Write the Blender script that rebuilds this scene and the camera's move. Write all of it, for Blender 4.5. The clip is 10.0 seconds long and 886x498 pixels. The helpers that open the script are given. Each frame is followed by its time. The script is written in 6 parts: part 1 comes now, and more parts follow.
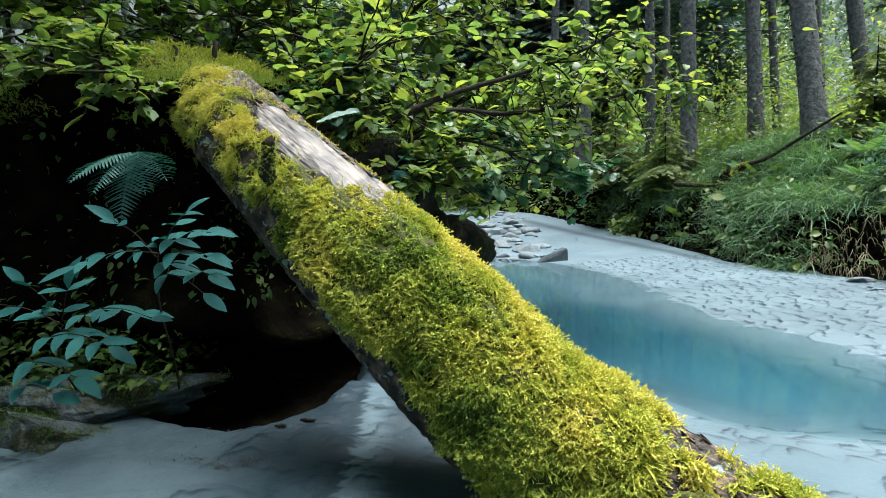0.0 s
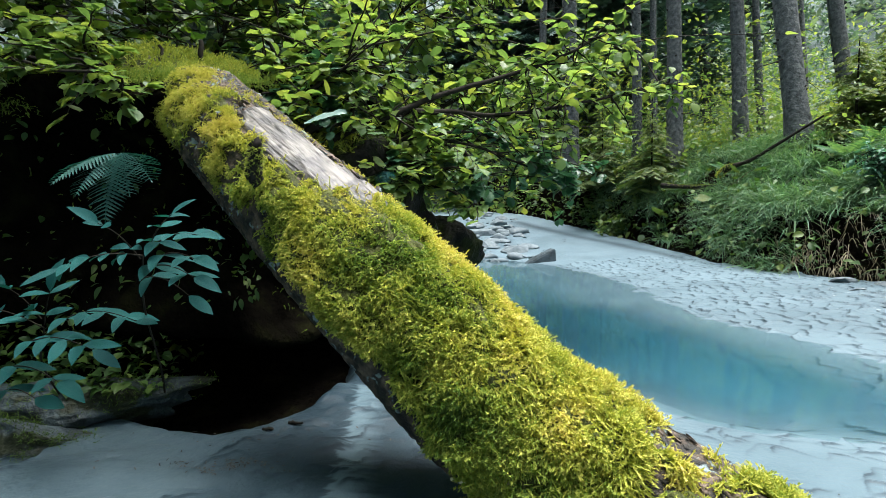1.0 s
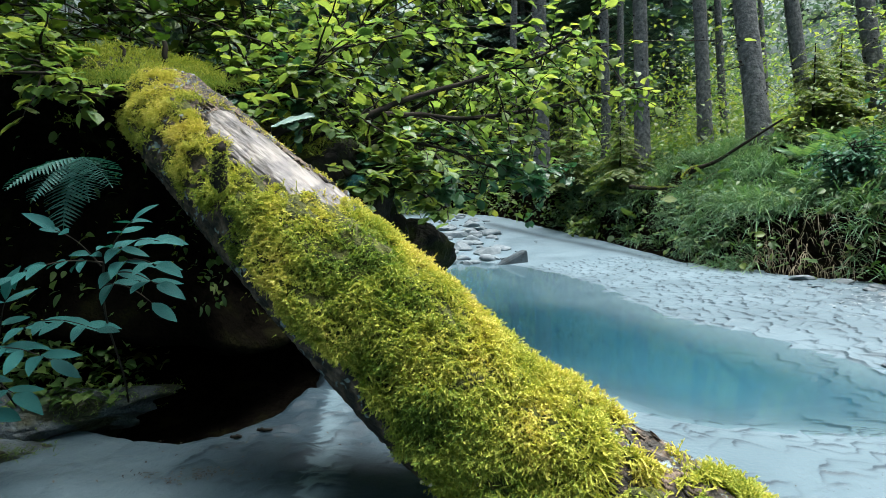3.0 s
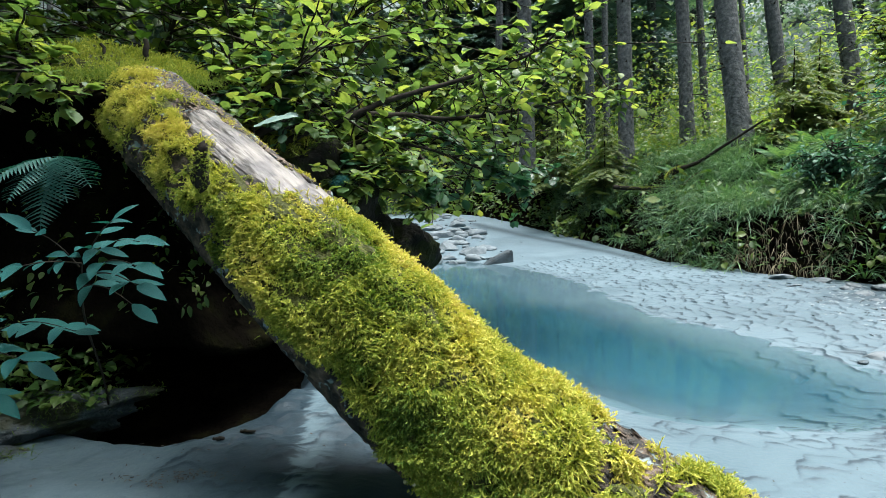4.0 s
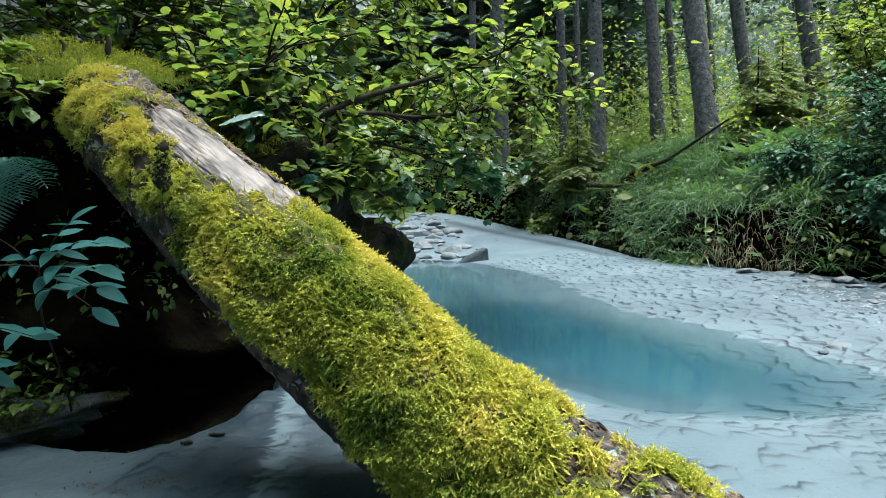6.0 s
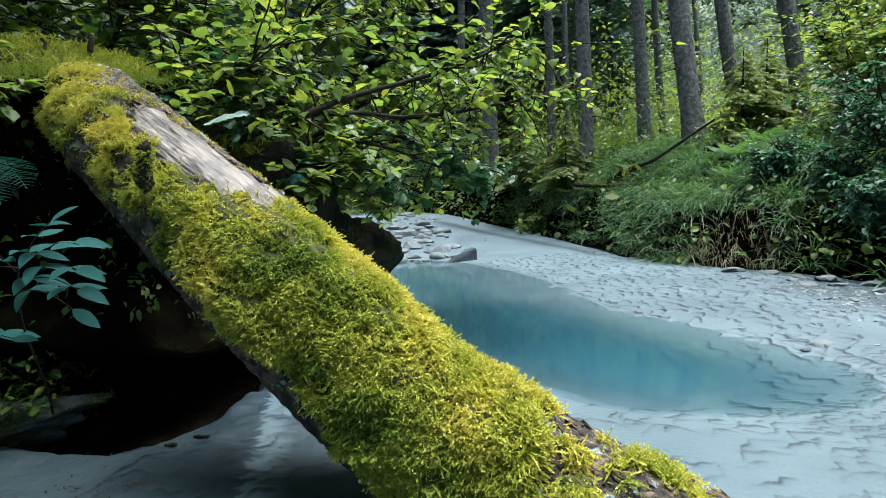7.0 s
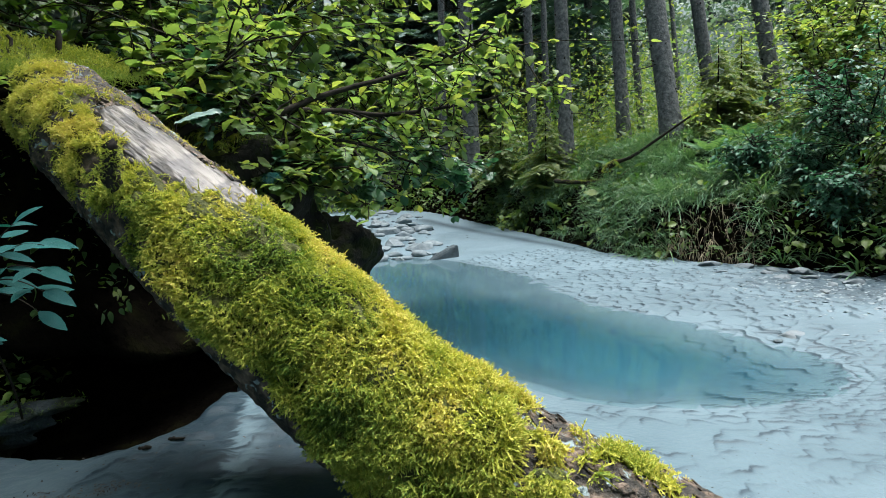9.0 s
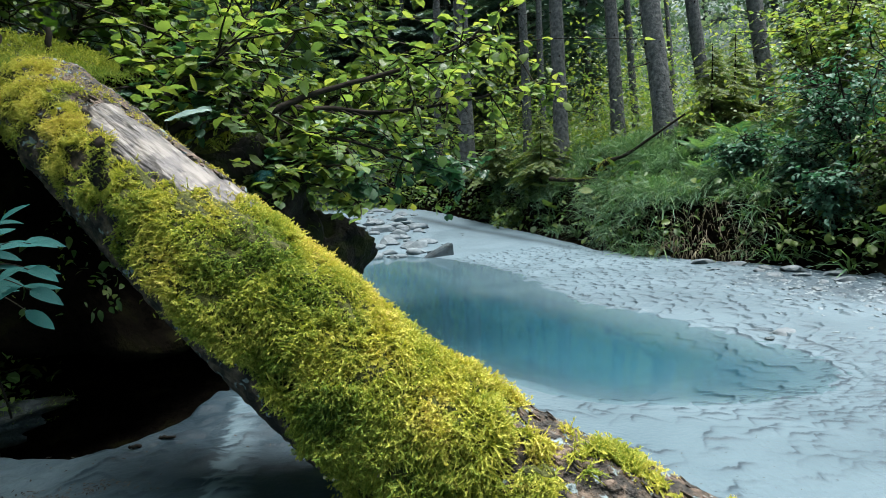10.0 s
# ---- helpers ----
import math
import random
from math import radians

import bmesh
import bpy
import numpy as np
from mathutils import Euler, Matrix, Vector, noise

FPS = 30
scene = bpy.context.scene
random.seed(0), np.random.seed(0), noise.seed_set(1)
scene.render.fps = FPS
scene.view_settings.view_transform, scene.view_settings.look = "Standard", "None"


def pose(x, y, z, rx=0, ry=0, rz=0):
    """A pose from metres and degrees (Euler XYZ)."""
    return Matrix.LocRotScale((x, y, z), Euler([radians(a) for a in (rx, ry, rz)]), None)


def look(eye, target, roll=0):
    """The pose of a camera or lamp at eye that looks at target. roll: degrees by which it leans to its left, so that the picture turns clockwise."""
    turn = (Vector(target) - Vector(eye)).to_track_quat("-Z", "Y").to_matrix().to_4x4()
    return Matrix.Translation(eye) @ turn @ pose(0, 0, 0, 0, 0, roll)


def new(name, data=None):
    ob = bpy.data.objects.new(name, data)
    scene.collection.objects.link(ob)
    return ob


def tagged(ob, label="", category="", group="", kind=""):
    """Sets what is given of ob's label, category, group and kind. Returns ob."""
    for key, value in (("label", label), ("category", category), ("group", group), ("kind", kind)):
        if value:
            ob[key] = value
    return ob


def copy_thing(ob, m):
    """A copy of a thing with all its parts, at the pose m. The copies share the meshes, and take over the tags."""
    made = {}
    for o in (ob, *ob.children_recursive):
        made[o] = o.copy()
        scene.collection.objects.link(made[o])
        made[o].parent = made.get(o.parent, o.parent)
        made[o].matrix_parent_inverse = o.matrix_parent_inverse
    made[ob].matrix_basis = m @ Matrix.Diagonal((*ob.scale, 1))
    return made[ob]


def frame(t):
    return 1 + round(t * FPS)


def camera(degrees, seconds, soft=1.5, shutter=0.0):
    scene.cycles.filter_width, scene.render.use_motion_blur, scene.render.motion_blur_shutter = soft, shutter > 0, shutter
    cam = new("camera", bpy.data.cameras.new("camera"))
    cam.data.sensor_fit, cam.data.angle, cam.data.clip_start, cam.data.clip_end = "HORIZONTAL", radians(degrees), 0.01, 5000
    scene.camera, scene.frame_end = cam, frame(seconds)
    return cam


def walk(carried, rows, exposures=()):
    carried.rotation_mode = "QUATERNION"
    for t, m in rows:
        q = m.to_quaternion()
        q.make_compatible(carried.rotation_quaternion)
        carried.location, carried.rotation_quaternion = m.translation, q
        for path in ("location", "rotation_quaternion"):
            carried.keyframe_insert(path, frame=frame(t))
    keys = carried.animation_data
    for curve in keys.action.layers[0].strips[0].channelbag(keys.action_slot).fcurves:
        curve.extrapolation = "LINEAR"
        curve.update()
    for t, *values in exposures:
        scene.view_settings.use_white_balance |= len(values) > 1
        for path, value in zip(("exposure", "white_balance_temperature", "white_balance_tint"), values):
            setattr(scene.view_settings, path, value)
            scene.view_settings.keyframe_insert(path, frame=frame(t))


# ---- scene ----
cam = camera(79.0, 10.0, soft=0.75)
PATH = [
    (0.0, 0.0000, 0.0000, 0.6800, 85.00, 1.00, -0.09),
    (0.5, 0.0002, -0.0001, 0.6807, 85.03, 0.96, -0.64),
    (1.0, 0.0013, -0.0003, 0.6819, 85.07, 0.97, -1.30),
    (1.5, 0.0034, -0.0013, 0.6833, 85.10, 1.06, -2.06),
    (2.0, 0.0064, -0.0026, 0.6845, 85.15, 1.16, -2.75),
    (2.5, 0.0098, -0.0045, 0.6852, 85.20, 1.25, -3.43),
    (4.0, 0.0181, -0.0096, 0.6863, 85.18, 1.22, -5.59),
    (4.5, 0.0222, -0.0114, 0.6860, 85.11, 1.30, -6.32),
    (5.0, 0.0264, -0.0128, 0.6857, 85.04, 1.44, -6.96),
    (5.5, 0.0312, -0.0140, 0.6855, 85.00, 1.60, -7.53),
    (7.0, 0.0446, -0.0184, 0.6855, 84.92, 1.72, -9.22),
    (7.5, 0.0484, -0.0200, 0.6855, 84.90, 1.76, -9.75),
    (8.0, 0.0525, -0.0209, 0.6848, 84.82, 1.87, -10.21),
    (8.5, 0.0575, -0.0221, 0.6838, 84.72, 2.06, -10.64),
    (9.0, 0.0629, -0.0236, 0.6835, 84.60, 2.21, -11.04),
    (9.5, 0.0688, -0.0250, 0.6837, 84.48, 2.27, -11.33),
    (10.0, 0.0745, -0.0262, 0.6836, 84.36, 2.20, -11.49),
]
walk(cam, [(t, pose(x, y, z, rx, ry, rz)) for t, x, y, z, rx, ry, rz in PATH], exposures=[(0.0, 1.22, 6500, 10), (10.0, 0.98, 6500, 10)])

# ---- light: open shade under a bright sky, soft light down the stream's clearing ----
world = bpy.data.worlds.new("world")
scene.world = world
world.use_nodes = True
wt = world.node_tree
sky = wt.nodes.new("ShaderNodeTexSky")
sky.sky_type = "NISHITA"
sky.sun_disc = False
sky.sun_elevation, sky.sun_rotation = radians(78), radians(65)
sky.air_density, sky.dust_density, sky.ozone_density = 1.0, 6.0, 1.0
wt.links.new(sky.outputs[0], wt.nodes["Background"].inputs[0])
wt.nodes["Background"].inputs[1].default_value = 0.13
sun_data = bpy.data.lights.new("sun", "SUN")
sun_data.energy, sun_data.angle, sun_data.color = 5.7, radians(50), (0.97, 0.98, 0.98)
sun = new("sun", sun_data)
sun.matrix_world = look((1.9, 0.9, 10.0), (0, 0, 0))

# ---- helpers of this scene ----
rng = np.random.default_rng(7)


def vnoise(p, scale=1.0, seed=0):
    """Smooth value noise in 0..1 at an array of points."""
    p = np.asarray(p, float) * scale + seed * 17.31
    i = np.floor(p).astype(np.int64)
    f = p - i
    f = f * f * (3 - 2 * f)
    out = 0
    for dx in (0, 1):
        for dy in (0, 1):
            for dz in (0, 1):
                h = (i[:, 0] + dx) * 374761393 + (i[:, 1] + dy) * 668265263 + (i[:, 2] + dz) * 2147483647 + seed * 974711
                h = ((h ^ (h >> 13)) * 1274126177) & 0xFFFFFFFF
                h = ((h ^ (h >> 16)) & 0xFFFF) / 65535.0
                w = (f[:, 0] if dx else 1 - f[:, 0]) * (f[:, 1] if dy else 1 - f[:, 1]) * (f[:, 2] if dz else 1 - f[:, 2])
                out = out + h * w
    return out


def fbm(p, scale=1.0, seed=0, octaves=4):
    out, amp, tot = 0, 1.0, 0
    for k in range(octaves):
        out = out + amp * vnoise(p, scale * 2 ** k, seed + k)
        tot += amp
        amp *= 0.5
    return out / tot


def smooth(a, b, x):
    t = np.clip((np.asarray(x, float) - a) / (b - a), 0, 1)
    return t * t * (3 - 2 * t)


def mesh_of(name, verts, faces, material, shade=True):
    me = bpy.data.meshes.new(name)
    verts, faces = np.asarray(verts, np.float32), np.asarray(faces, np.int32)
    k = faces.shape[1]
    me.vertices.add(len(verts))
    me.vertices.foreach_set("co", verts.ravel())
    me.loops.add(faces.size)
    me.loops.foreach_set("vertex_index", faces.ravel())
    me.polygons.add(len(faces))
    me.polygons.foreach_set("loop_start", np.arange(0, faces.size, k, dtype=np.int32))
    me.polygons.foreach_set("use_smooth", np.full(len(faces), shade))
    me.update(calc_edges=True)
    me.materials.append(material)
    return me


def piece(name, verts, faces, material, parent=None, label="", shade=True):
    """One mesh object, a part where it has a parent."""
    ob = new(name, mesh_of(name, verts, faces, material, shade))
    if parent is not None:
        ob.parent = parent
    if label:
        ob["label"] = label
    return ob


def part(name, bm, material, parent=None, label="", shade=True):
    me = bpy.data.meshes.new(name)
    bm.to_mesh(me)
    bm.free()
    me.materials.append(material)
    if shade:
        me.polygons.foreach_set("use_smooth", [True] * len(me.polygons))
    ob = new(name, me)
    if parent is not None:
        ob.parent = parent
    if label:
        ob["label"] = label
    return ob


def frames_of(direction, up):
    """Rotation matrices whose z axis is direction and whose y axis leans to up."""
    z = direction / np.linalg.norm(direction, axis=1, keepdims=True)
    x = np.cross(up, z)
    x /= np.linalg.norm(x, axis=1, keepdims=True) + 1e-9
    y = np.cross(z, x)
    return np.stack([x, y, z], axis=2)


def scatter(templates, pos, rot, size):
    """Copies of the template meshes joined into one pair of arrays."""
    pick = rng.integers(0, len(templates), len(pos))
    vs, fs, base = [], [], 0
    for k, (tv, tf) in enumerate(templates):
        m = pick == k
        n = int(m.sum())
        if not n:
            continue
        sz = np.asarray(size)[m]
        sz = sz[:, None, None] if sz.ndim == 1 else sz[:, None, :]
        v = np.einsum("nij,nkj->nki", rot[m], tv[None] * sz) + pos[m][:, None, :]
        vs.append(v.reshape(-1, 3))
        fs.append((tf[None] + (np.arange(n) * len(tv))[:, None, None] + base).reshape(-1, tf.shape[1]))
        base += n * len(tv)
    return np.concatenate(vs), np.concatenate(fs)


def tube(points, radii, sides=8, cap=False):
    """A bent tapering tube through points: vertices and quads."""
    p = np.asarray(points, float)
    r = np.broadcast_to(np.asarray(radii, float), (len(p),))
    t = np.gradient(p, axis=0)
    t /= np.linalg.norm(t, axis=1, keepdims=True)
    ref = np.array([0.0, 0.0, 1.0]) if abs(t[:, 2]).mean() < 0.8 else np.array([1.0, 0.0, 0.0])
    a = np.cross(t, ref)
    a /= np.linalg.norm(a, axis=1, keepdims=True)
    b = np.cross(t, a)
    th = np.linspace(0, 2 * np.pi, sides, endpoint=False)
    v = p[:, None] + r[:, None, None] * (np.cos(th)[None, :, None] * a[:, None] + np.sin(th)[None, :, None] * b[:, None])
    n = len(p)
    i, j = np.meshgrid(np.arange(n - 1), np.arange(sides), indexing="ij")
    k = (j + 1) % sides
    f = np.stack([i * sides + j, i * sides + k, (i + 1) * sides + k, (i + 1) * sides + j], -1).reshape(-1, 4)
    v = v.reshape(-1, 3)
    if cap:
        f = np.concatenate([f, [[(n - 1) * sides + q, (n - 1) * sides + q + 1, (n - 1) * sides + sides - 2 - q + 1 - 0, (n - 1) * sides + sides - 1 - q + 0] for q in range(0, sides // 2 - 1)]])
    return v, f


def spline(points, n):
    """A smooth line of n points through the given ones (Catmull-Rom)."""
    p = np.asarray(points, float)
    p = np.vstack([2 * p[0] - p[1], p, 2 * p[-1] - p[-2]])
    m = len(p) - 3
    u = np.linspace(0, m - 1e-6, n)
    i = u.astype(int)
    f = (u - i)[:, None]
    a, b, c, d = p[i], p[i + 1], p[i + 2], p[i + 3]
    return 0.5 * (2 * b + (c - a) * f + (2 * a - 5 * b + 4 * c - d) * f ** 2 + (3 * b - 3 * c + d - a) * f ** 3)


def joined(pieces):
    vs, fs, base = [], [], 0
    for v, f in pieces:
        vs.append(v)
        fs.append(f + base)
        base += len(v)
    return np.concatenate(vs), np.concatenate(fs)


def empty(name, place=(0, 0, 0)):
    ob = new(name)
    ob.empty_display_size = 0.05
    ob.location = place
    return ob


# ---- materials ----
def material(name, stops, scale=8.0, detail=6.0, rough=(0.6, 0.9), bump=0.3, bump_scale=40.0, bump_dist=0.01, vary=0.0, island=False,
             thin=0.0, spec=0.4, stretch=(1, 1, 1), thin_tint=(1.3, 1.35, 0.5), second=None, uv=False, attr="", wet_shaded=""):
    """A procedural surface: a colour ramp over noise, relief, gloss that varies, and for leaves light through them.
    second: (colour, scale, from, to), blotches of another colour."""
    m = bpy.data.materials.new(name)
    m.use_nodes = True
    nt = m.node_tree
    ln = nt.links.new
    bsdf = nt.nodes["Principled BSDF"]
    co = nt.nodes.new("ShaderNodeTexCoord")
    mp = nt.nodes.new("ShaderNodeMapping")
    mp.inputs["Scale"].default_value = stretch
    ln(co.outputs["UV" if uv else "Object"], mp.inputs[0])
    nz = nt.nodes.new("ShaderNodeTexNoise")
    nz.inputs["Scale"].default_value, nz.inputs["Detail"].default_value = scale, detail
    ln(mp.outputs[0], nz.inputs["Vector"])
    ramp = nt.nodes.new("ShaderNodeValToRGB")
    el = ramp.color_ramp.elements
    for k, (at, c) in enumerate(stops):
        e = el[k] if k < 2 else el.new(at)
        e.position, e.color = at, (*c, 1)
    fac = nz.outputs["Fac"]
    if attr:
        given = nt.nodes.new("ShaderNodeAttribute")
        given.attribute_name = attr
        fac = given.outputs["Fac"]
    if island:
        geo = nt.nodes.new("ShaderNodeNewGeometry")
        info = nt.nodes.new("ShaderNodeObjectInfo")
        add = nt.nodes.new("ShaderNodeMath")
        add.operation = "ADD"
        ln(geo.outputs["Random Per Island"], add.inputs[0])
        ln(info.outputs["Random"], add.inputs[1])
        frac = nt.nodes.new("ShaderNodeMath")
        frac.operation = "FRACT"
        ln(add.outputs[0], frac.inputs[0])
        mix = nt.nodes.new("ShaderNodeMix")
        mix.inputs[0].default_value = vary
        ln(fac, mix.inputs[2])
        ln(frac.outputs[0], mix.inputs[3])
        fac = mix.outputs[0]
    ln(fac, ramp.inputs[0])
    col = ramp.outputs[0]
    if second:
        c2, s2, lo, hi = second
        n2 = nt.nodes.new("ShaderNodeTexNoise")
        n2.inputs["Scale"].default_value, n2.inputs["Detail"].default_value = s2, 5
        ln(co.outputs["Object"], n2.inputs["Vector"])
        mr = nt.nodes.new("ShaderNodeMapRange")
        mr.inputs[1].default_value, mr.inputs[2].default_value = lo, hi
        ln(n2.outputs["Fac"], mr.inputs[0])
        mc = nt.nodes.new("ShaderNodeMix")
        mc.data_type = "RGBA"
        mc.inputs[7].default_value = (*c2, 1)
        ln(mr.outputs[0], mc.inputs[0])
        ln(col, mc.inputs[6])
        col = mc.outputs[2]
    # attribute of dampness and painted shade that darkens the base colour
    if wet_shaded:
        dark_attr = nt.nodes.new("ShaderNodeAttribute")
        dark_attr.attribute_name = wet_shaded
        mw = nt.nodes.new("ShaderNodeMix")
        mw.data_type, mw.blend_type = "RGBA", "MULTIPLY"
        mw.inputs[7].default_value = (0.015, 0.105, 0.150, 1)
        ln(dark_attr.outputs["Fac"], mw.inputs[0])
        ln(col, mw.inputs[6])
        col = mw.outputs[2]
    ln(col, bsdf.inputs["Base Color"])
    rr = nt.nodes.new("ShaderNodeMapRange")
    rr.inputs[3].default_value, rr.inputs[4].default_value = rough
    ln(nz.outputs["Fac"], rr.inputs[0])
    ln(rr.outputs[0], bsdf.inputs["Roughness"])
    bsdf.inputs["Specular IOR Level"].default_value = spec
    if bump:
        nb = nt.nodes.new("ShaderNodeTexNoise")
        nb.inputs["Scale"].default_value, nb.inputs["Detail"].default_value = bump_scale, 8
        ln(mp.outputs[0], nb.inputs["Vector"])
        bp = nt.nodes.new("ShaderNodeBump")
        bp.inputs["Strength"].default_value, bp.inputs["Distance"].default_value = bump, bump_dist
        ln(nb.outputs["Fac"], bp.inputs["Height"])
        ln(bp.outputs[0], bsdf.inputs["Normal"])
    if thin:
        tr = nt.nodes.new("ShaderNodeBsdfTranslucent")
        tint = nt.nodes.new("ShaderNodeMix")
        tint.data_type, tint.blend_type = "RGBA", "MULTIPLY"
        tint.inputs[0].default_value = 1.0
        tint.inputs[7].default_value = (*thin_tint, 1)
        ln(col, tint.inputs[6])
        ln(tint.outputs[2], tr.inputs[0])
        ms = nt.nodes.new("ShaderNodeMixShader")
        ms.inputs[0].default_value = thin
        ln(bsdf.outputs[0], ms.inputs[1])
        ln(tr.outputs[0], ms.inputs[2])
        ln(ms.outputs[0], nt.nodes["Material Output"].inputs[0])
    return m


SAND = material("sand", [(0.25, (0.078, 0.132, 0.160)), (0.75, (0.129, 0.192, 0.224))], 3.0, 8, (0.5, 0.85), 0.8, 60, 0.005, second=((0.068, 0.116, 0.141), 1.6, 0.50, 0.72), wet_shaded="wet_shaded")
# near-black earth: the hollow's shade is put into this colour
EARTH_SHADED = material("earth", [(0.3, (0.0014, 0.0013, 0.0011)), (0.55, (0.0045, 0.004, 0.003)), (0.8, (0.012, 0.013, 0.005))], 8.0, 9, (0.9, 1.0), 1.0, 25, 0.03, spec=0.0)
BARK = material("bark", [(0.34, (0.008, 0.008, 0.0075)), (0.46, (0.028, 0.026, 0.021)), (0.56, (0.085, 0.064, 0.047)), (0.70, (0.17, 0.13, 0.10))], 34.0, 12, (0.6, 0.95), 1.0, 80, 0.014, second=((0.19, 0.25, 0.26), 36, 0.60, 0.64))
BARE = material("bare_wood", [(0.30, (0.014, 0.014, 0.015)), (0.41, (0.055, 0.052, 0.050)), (0.49, (0.115, 0.105, 0.096)), (0.60, (0.175, 0.162, 0.148)), (0.75, (0.30, 0.28, 0.25))], 6.0, 15, (0.30, 0.65), 0.6, 16, 0.006, stretch=(1.3, 2.4, 1), second=((0.034, 0.032, 0.034), 15, 0.49, 0.58), spec=0.5, uv=True)
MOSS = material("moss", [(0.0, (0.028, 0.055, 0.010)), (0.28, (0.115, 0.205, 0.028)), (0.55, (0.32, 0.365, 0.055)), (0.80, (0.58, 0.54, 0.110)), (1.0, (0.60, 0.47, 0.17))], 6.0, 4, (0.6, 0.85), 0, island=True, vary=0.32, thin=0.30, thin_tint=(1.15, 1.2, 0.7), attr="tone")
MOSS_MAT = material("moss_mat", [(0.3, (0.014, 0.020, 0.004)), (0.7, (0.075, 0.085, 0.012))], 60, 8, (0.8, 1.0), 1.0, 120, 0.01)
LEAF = material("leaf", [(0.05, (0.046, 0.120, 0.054)), (0.5, (0.124, 0.230, 0.072)), (0.95, (0.235, 0.300, 0.080))], 3.0, 3, (0.26, 0.46), 0.3, 90, 0.004, island=True, vary=0.6, thin=0.55, spec=0.45, thin_tint=(1.50, 1.28, 0.60))
# leaf colour with the sky's blue light put in
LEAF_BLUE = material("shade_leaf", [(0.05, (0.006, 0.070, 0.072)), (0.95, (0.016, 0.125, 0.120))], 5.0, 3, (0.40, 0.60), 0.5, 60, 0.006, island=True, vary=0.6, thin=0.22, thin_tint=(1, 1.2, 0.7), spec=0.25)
HERB = material("herb", [(0.05, (0.022, 0.060, 0.016)), (0.5, (0.046, 0.105, 0.024)), (0.95, (0.12, 0.17, 0.03))], 2.0, 3, (0.4, 0.6), 0.2, 90, 0.004, island=True, vary=0.7, thin=0.35)
GRASS = material("grass", [(0.05, (0.040, 0.110, 0.066)), (0.55, (0.105, 0.225, 0.130)), (0.97, (0.26, 0.36, 0.19))], 1.3, 3, (0.30, 0.50), 0, island=True, vary=0.6, thin=0.35)
STRAW = material("straw", [(0.1, (0.07, 0.062, 0.035)), (0.9, (0.20, 0.175, 0.105))], 2.0, 3, (0.5, 0.7), 0, island=True, vary=0.8, thin=0.2, thin_tint=(1, 1, 0.8))
# needles paler and bluer than their own: distance haze put into the colour
NEEDLE = material("needle", [(0.1, (0.045, 0.108, 0.098)), (0.9, (0.11, 0.195, 0.165))], 1.0, 3, (0.5, 0.7), 0, island=True, vary=0.8, thin=0.2)
TWIG = material("twig", [(0.3, (0.010, 0.009, 0.007)), (0.7, (0.034, 0.030, 0.024))], 30, 6, (0.85, 1.0), 0.6, 80, 0.004, spec=0.15)
SPRUCE = material("spruce_bark", [(0.3, (0.030, 0.036, 0.037)), (0.5, (0.075, 0.086, 0.088)), (0.72, (0.145, 0.158, 0.158))], 18, 9, (0.75, 0.95), 0.9, 30, 0.02)
STREAM_STONE = material("stream_stone", [(0.3, (0.055, 0.078, 0.090)), (0.7, (0.145, 0.175, 0.190))], 14, 8, (0.5, 0.85), 0.6, 40, 0.01)
PALE_STONE = material("pale_stone", [(0.3, (0.080, 0.115, 0.130)), (0.7, (0.19, 0.235, 0.255))], 14, 8, (0.5, 0.85), 0.6, 40, 0.01)
STONE = material("stone", [(0.3, (0.018, 0.030, 0.037)), (0.7, (0.068, 0.100, 0.115))], 14, 8, (0.5, 0.85), 0.6, 40, 0.01)
WET_STONE = material("dark_stone", [(0.3, (0.012, 0.018, 0.021)), (0.7, (0.075, 0.105, 0.118))], 16, 8, (0.4, 0.8), 1.0, 36, 0.02, second=((0.016, 0.022, 0.007), 9, 0.52, 0.60))
# far slope's blue-green carries the haze of distance in its colour
HILL = material("far_wood", [(0.3, (0.030, 0.056, 0.052)), (0.7, (0.085, 0.122, 0.112))], 0.9, 8, (0.9, 1.0), 0)

SLOPE_LEAF = material("slope_leaf", [(0.05, (0.045, 0.095, 0.075)), (0.5, (0.085, 0.150, 0.110)), (0.95, (0.15, 0.21, 0.12))], 1.0, 3, (0.5, 0.7), 0, island=True, vary=0.7, thin=0.4, thin_tint=(1.2, 1.2, 0.8))

WATER = bpy.data.materials.new("water")
WATER.use_nodes = True
_t = WATER.node_tree
_t.nodes.remove(_t.nodes["Principled BSDF"])
_at = _t.nodes.new("ShaderNodeAttribute")
_at.attribute_name = "turbid"
_nz = _t.nodes.new("ShaderNodeTexNoise")
_nz.inputs["Scale"].default_value, _nz.inputs["Detail"].default_value = 1.6, 5
_rp = _t.nodes.new("ShaderNodeValToRGB")
_rp.color_ramp.elements[0].position, _rp.color_ramp.elements[0].color = 0.35, (0.007, 0.044, 0.069, 1)
_rp.color_ramp.elements[1].position, _rp.color_ramp.elements[1].color = 0.68, (0.032, 0.115, 0.143, 1)
_df = _t.nodes.new("ShaderNodeBsdfDiffuse")
_tr = _t.nodes.new("ShaderNodeBsdfTransparent")
_tr.inputs[0].default_value = (0.86, 0.95, 0.96, 1)
_m1 = _t.nodes.new("ShaderNodeMixShader")
_gl = _t.nodes.new("ShaderNodeBsdfGlossy")
_gl.inputs["Roughness"].default_value = 0.06
_fr = _t.nodes.new("ShaderNodeFresnel")
_fr.inputs[0].default_value = 1.33
_nb = _t.nodes.new("ShaderNodeTexNoise")
